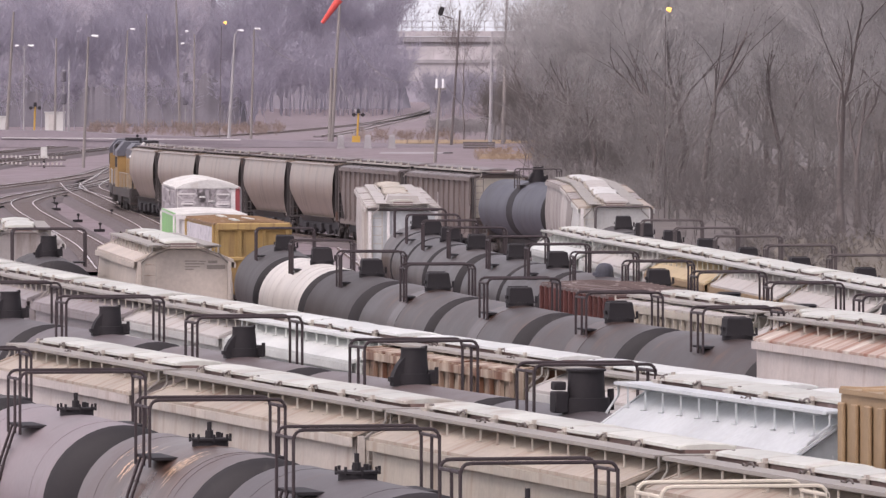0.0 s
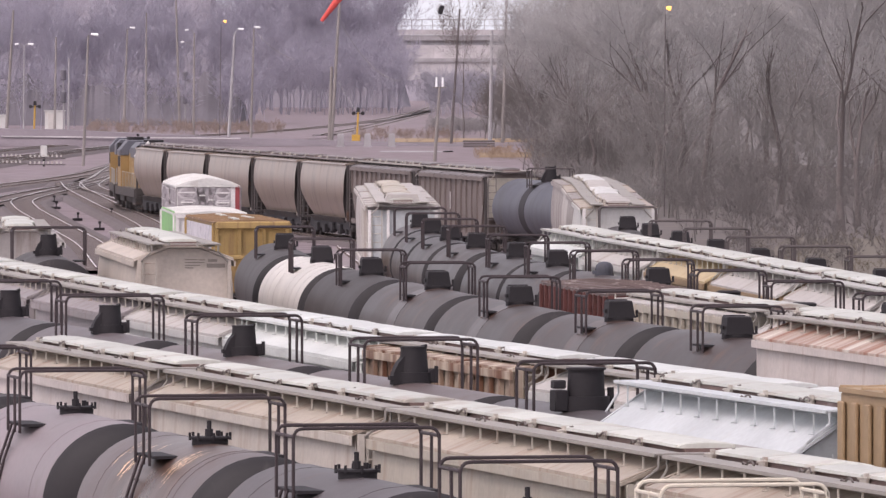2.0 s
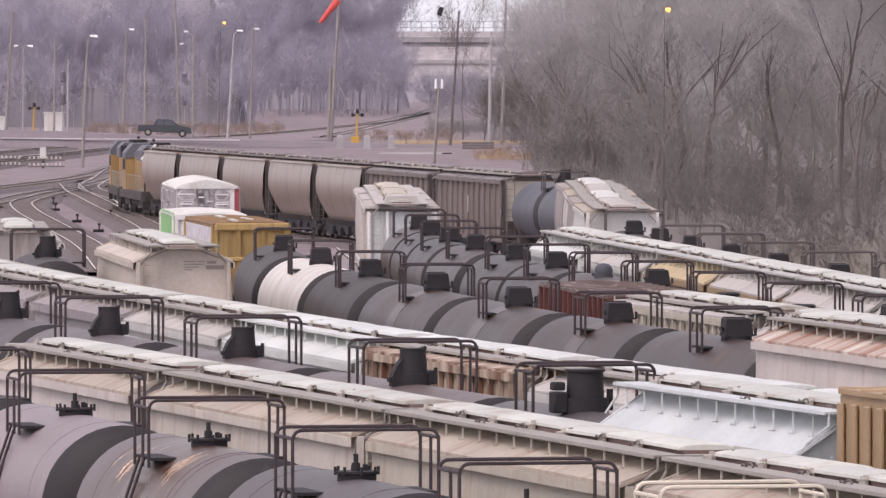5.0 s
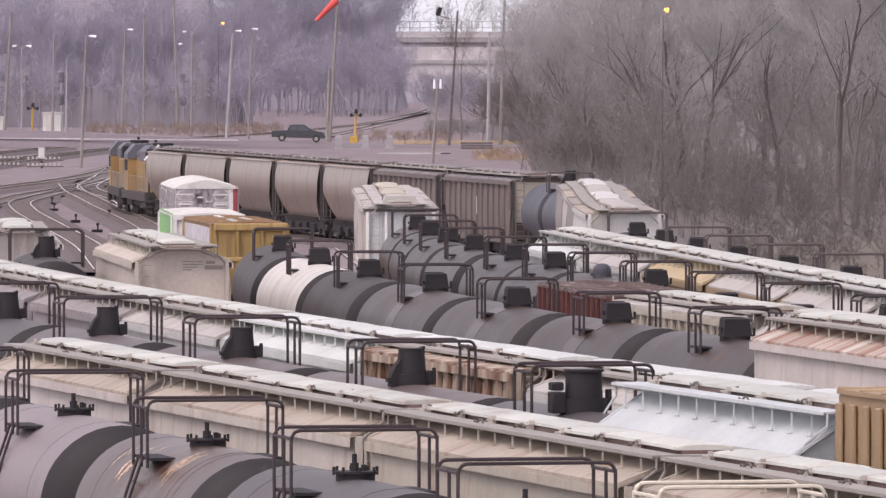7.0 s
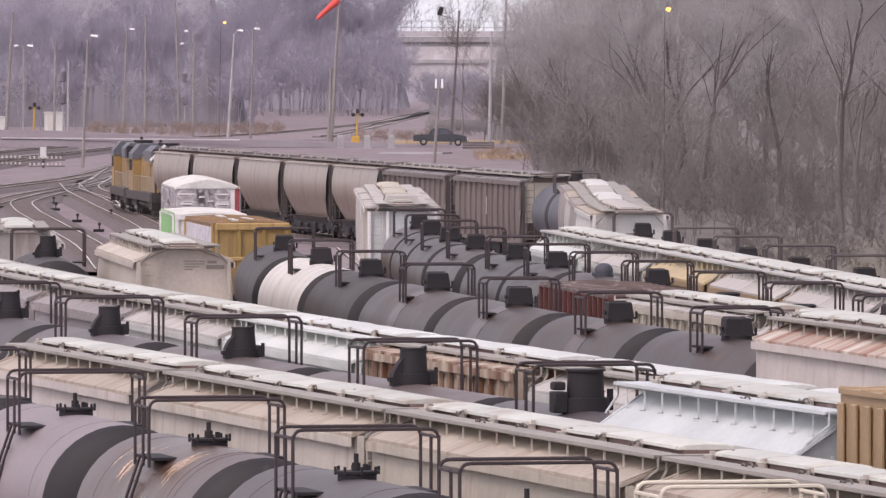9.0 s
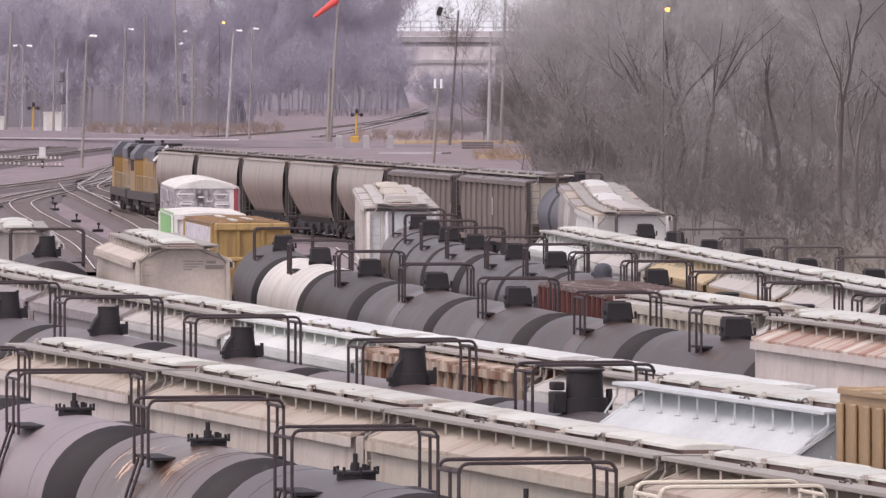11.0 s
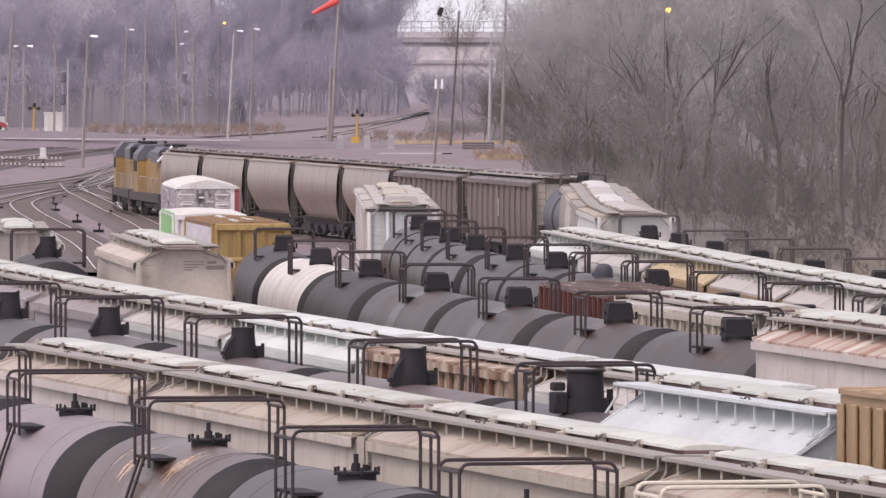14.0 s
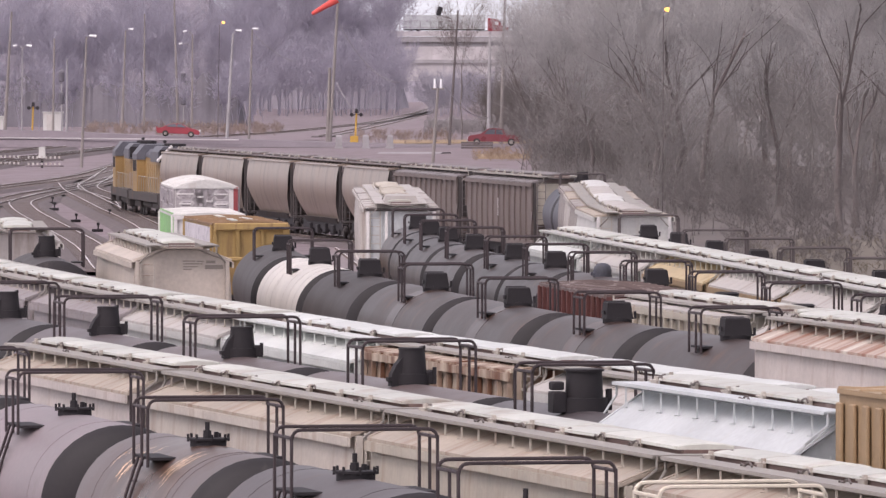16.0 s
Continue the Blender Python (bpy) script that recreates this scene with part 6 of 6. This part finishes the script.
def picket_barrier(x0, x1, y):
    p = thing("barrier", pose((x0 + x1) / 2, y, GROUND_Z), "low barrier with rows of small white pickets", "fence")
    n = int((x1 - x0) / 0.4)
    for i in range(n):
        for z in (0.25, 0.85):
            part("picket", shared("picket", lambda: box(bmesh.new(), (0, 0, 0), (0.16, 0.1, 0.22)), PALE), PALE, p, "", pose(x0 - (x0 + x1) / 2 + 0.2 + i * 0.4, 0, z + 0.15))
    for z in (0.2, 0.75):
        part("rail", box(bmesh.new(), (0, 0.08, z), (x1 - x0, 0.08, 0.1)), DARKP, p)


picket_barrier(-37.8, -34.4, 850)
picket_barrier(-41.0, -38.2, 856)


def relay_box(x, y):
    p = thing("relay_box", pose(x, y, GROUND_Z), "small white relay box on a post", "cabinet")
    part("post", box(bmesh.new(), (0, 0, 0.4), (0.2, 0.2, 0.9)), IRON, p)
    part("case", box(bmesh.new(), (0, 0, 1.4), (0.6, 0.4, 1.0), 0, 0.04), WHITE, p)


relay_box(-36.5, 853)


def tie_stack(x, y):
    p = thing("tie_stack", pose(x, y, GROUND_Z + 0.12), "low stack of dark wooden ties on dry grass", "tie stack")
    for j in range(3):
        for i in range(4):
            part("tie", shared("tie_block", lambda: box(bmesh.new(), (0, 0, 0), (3.3, 0.24, 0.2), 0, 0.02), DARKP), DARKP, p, "", pose(random.uniform(-0.06, 0.06), i * 0.27, 0.11 + j * 0.26, 0, 0, random.uniform(-2, 2)))


tie_stack(3.85, 994)


def guard_post(x, y):
    p = thing("guard_post", pose(x, y, GROUND_Z), "squat grey concrete guard post beside the road", "post", "guard posts")
    bm = bmesh.new()
    loft(bm, [[(-a, -b, z), (a, -b, z), (a, b, z), (-a, b, z)] for a, b, z in ((0.36, 0.3, 0.0), (0.34, 0.28, 1.3), (0.26, 0.2, 1.5))])
    part("shaft", bm, CONC, p)
    part("footing", box(bmesh.new(), (0, 0, 0.08), (0.9, 0.8, 0.2), 0, 0.03), CONC, p)


for x in (-11.0, -8.1, -5.5):
    guard_post(x, 1004)


def mast_signal(x, y, lamps, top):
    p = thing("mast_signal", pose(x, y, GROUND_Z), "dark railway signal heads on a slim mast", "signal", "mast signals")
    part("mast", tube(bmesh.new(), (0, 0, -0.1), (0, 0, top), 0.09, 8), STEELP, p)
    for z in lamps:
        head = part("signal_head", box(bmesh.new(), (0, -0.2, z), (0.7, 0.25, 1.3), 0, 0.1), HAZESLATE, p, "signal head greyed for haze, with hooded lamps")
        for dz in (-0.4, 0.0, 0.4):
            part("hood", tube(bmesh.new(), (0, -0.62, z + dz), (0, -0.3, z + dz), 0.14, 8), HAZESLATE, head)
    part("base", box(bmesh.new(), (0, 0, 0.4), (0.6, 0.5, 0.9), 0, 0.03), STEELP, p)


mast_signal(-44.15, 1085, (7.5, 4.9), 8.4)
mast_signal(-33.6, 1216, (6.8, 3.9), 7.6)


# ---------------------------------------------------------------- road vehicles
def paint(name, c, rough=0.3):
    return surface(name, c, rough, 0.1, stain=GRIME, stain_amount=0.15, bump=0)


CARRED = paint("red_car_paint", (0.30, 0.03, 0.045))
CARMAROON = paint("maroon_pickup_paint", (0.17, 0.022, 0.032))
CARDARK = paint("dark_pickup_paint", (0.028, 0.03, 0.038))
GLASS = surface("dark_car_glass", (0.09, 0.10, 0.12), 0.08, 0.0, bump=0)
CHROME = surface("chrome_trim", (0.75, 0.75, 0.77), 0.2, 0.9, bump=0)
TYRE = surface("tyre_rubber", (0.02, 0.02, 0.02), 0.8)


def vehicle(name, label, outline, glass, paint_mat, w, wheels, r, belt=1.0):
    """outline: side view as length and height, front at +x."""
    v = thing(name, pose(0, 0, 0), label, "car")
    bm = bmesh.new()
    loft(bm, [[(x, y * (1 if z < 1.05 else 0.84), z) for x, z in outline] for y in (-w, w)])
    bmesh.ops.bevel(bm, geom=[e for e in bm.edges if abs(e.verts[0].co.y - e.verts[1].co.y) < 0.02], offset=0.05, segments=2, affect="EDGES")
    part("body", bm, paint_mat, v, smooth=True)
    for g in glass:
        for y in (-1, 1):
            bm = bmesh.new()
            loft(bm, [[(x, y * (w * (0.84 + 0.16 * max(0.0, belt - z) / 0.25) + o), z) for x, z in g] for o in (0.0, 0.02)])
            part("side_window", bm, GLASS, v)
    for x in wheels:
        for y in (-1, 1):
            wl = part("wheel", tube(bmesh.new(), (0, -0.12, 0), (0, 0.12, 0), r, 16), TYRE, v, "", pose(x, y * (w - 0.06), r))
            part("rim", tube(bmesh.new(), (0, -0.13, 0), (0, 0.13, 0), r * 0.55, 10), GRATE, wl)
    x1 = max(p[0] for p in outline)
    x0 = min(p[0] for p in outline)
    for y in (-w * 0.7, w * 0.7):
        part("headlight", box(bmesh.new(), (x1 - 0.06, y, 0.78), (0.14, 0.36, 0.18)), LENSW, v)
        part("tail_light", box(bmesh.new(), (x0 + 0.05, y, 0.9), (0.12, 0.25, 0.25)), REDP, v)
    part("bumper", box(bmesh.new(), (x1, 0, 0.5), (0.16, w * 1.9, 0.2), 0, 0.04), CHROME, v)
    return v


PICKUP_LINE = [(-2.95, 0.45), (-2.98, 0.8), (-2.95, 1.14), (-1.25, 1.16), (-1.05, 1.78), (-0.7, 1.88), (0.45, 1.9), (0.8, 1.82), (1.4, 1.24), (2.6, 1.12), (2.85, 0.95), (2.92, 0.6), (2.85, 0.45)]
PICKUP_GLASS = [[(-0.95, 1.24), (-0.85, 1.74), (-0.2, 1.77), (-0.2, 1.24)], [(-0.08, 1.24), (-0.08, 1.77), (0.62, 1.77), (1.12, 1.26)]]
SEDAN_LINE = [(-2.28, 0.34), (-2.42, 0.62), (-2.36, 0.86), (-1.75, 0.98), (-1.2, 1.25), (-0.75, 1.4), (-0.1, 1.46), (0.45, 1.38), (1.15, 1.02), (1.85, 0.9), (2.25, 0.74), (2.38, 0.55), (2.3, 0.33)]
SEDAN_GLASS = [[(-1.35, 1.06), (-0.85, 1.36), (-0.25, 1.38), (-0.25, 1.06)], [(-0.15, 1.06), (-0.15, 1.38), (0.3, 1.38), (0.9, 1.06)]]
PICKUP = vehicle("pickup_truck", "dark blue-grey pickup truck driving along the road", PICKUP_LINE, PICKUP_GLASS, CARDARK, 0.98, (-1.85, 1.9), 0.4)
SEDAN = vehicle("sedan", "red sedan driving along the road", SEDAN_LINE, SEDAN_GLASS, CARRED, 0.9, (-1.4, 1.4), 0.33, 1.25)
REDTRUCK = vehicle("pickup_truck", "dark red pickup truck driving along the road", PICKUP_LINE, PICKUP_GLASS, CARMAROON, 0.98, (-1.85, 1.9), 0.4)
ROAD_X = np.array([p[0] for p in ROAD_LINE], float)
ROAD_Y = np.array([p[1] for p in ROAD_LINE], float)
ROAD_H = np.array([p[2] for p in ROAD_LINE], float)


def road_pose(x, side, facing):
    """On the road where it passes x; facing +1 drives towards +x."""
    h = [float(np.interp(x + e, ROAD_X, ROAD_H)) for e in (-2, 0, 2)]
    y = float(np.interp(x, ROAD_X, ROAD_Y))
    slope = math.degrees(math.atan2(h[2] - h[0], 4.0))
    return pose(x, y + side, GROUND_Z + 0.15 + h[1], 0, -slope * facing, 0 if facing > 0 else 180)


def semi_tractor():
    v = thing("semi_truck", pose(0, 0, 0), "red semi truck with pale box trailer crossing the far bridge", "truck")
    part("cab", prism(bmesh.new(), [(-1.2, 0.6), (-1.2, 3.4), (0.9, 3.0), (1.5, 1.9), (2.9, 1.6), (3.0, 0.6)], -1.2, 1.2, "y"), CARRED, v)
    part("windscreen", box(bmesh.new(), (1.15, 0, 2.45), (0.35, 2.0, 0.7), 0, 0, 0.5), GLASS, v)
    part("side_window", box(bmesh.new(), (0.5, -1.22, 2.3), (0.7, 0.04, 0.6)), LENSW, v)
    part("frame", box(bmesh.new(), (-1.5, 0, 0.75), (4.0, 1.0, 0.3)), IRON, v)
    trailer = part("trailer", box(bmesh.new(), (-9.6, 0, 2.55), (15.8, 2.5, 2.75), 0, 0.06), FROST, v, "pale grey box trailer")
    part("trailer_frame", box(bmesh.new(), (-9.6, 0, 1.05), (15.6, 1.0, 0.25)), IRON, trailer)
    for x in (-14.6, -16.0):
        for y in (-1.05, 1.05):
            part("wheel", tube(bmesh.new(), (0, -0.15, 0), (0, 0.15, 0), 0.5, 14), TYRE, v, "", pose(x, y, 0.5))
    for x in (2.2, -1.4, -2.7):
        for y in (-1.05, 1.05):
            part("wheel", tube(bmesh.new(), (0, -0.15, 0), (0, 0.15, 0), 0.5, 14), TYRE, v, "", pose(x, y, 0.5))
    return v


SEMI = semi_tractor()


def motions():
    for car, s0, length in CONSIST:
        walk(car, [(t, TRAIN.car_place(s0 - r, length, 0.0)) for t, r in ROLL])
    walk(PICKUP, [(t, road_pose(x, -1.8, 1)) for t, x in ((0, -69), (3.0, -46.3), (3.5, -42.1), (4.0, -37.9), (6.3, -20.8), (7.0, -15.5), (7.5, -11.9), (8.1, -7.4), (9.0, -0.2), (9.2, 1.4), (10.5, 12), (12, 24), (16, 56))])
    walk(SEDAN, [(t, road_pose(x, -1.8, 1)) for t, x in ((0, -125), (11.3, -84), (13.5, -56), (14.5, -44.1), (15.0, -38.9), (15.4, -35.2), (15.7, -31.9), (16.0, -28.7))])
    walk(REDTRUCK, [(t, road_pose(x, 1.8, -1)) for t, x in ((0, 66), (11.3, 44), (14.5, 19), (15.4, 11.0), (15.7, 8.4), (16.0, 5.8))])
    walk(SEMI, [(t, pose(x, 1797, 12.3, 0, 0, 0)) for t, x in ((0, -190), (11.3, -49), (14.5, -11.3), (15.0, -5.3), (15.4, 0.3), (15.7, 5.2), (16.0, 10.2))])
    walk(SOCK, [(t, pose(-11.5, 1036, 15.9, 8, a, 0)) for t, a in ((0, 36), (1.5, 38), (3.5, 34), (5.3, 40), (7, 45), (9, 48), (10.5, 52), (12.5, 58), (14.5, 62), (16, 60))])


motions()
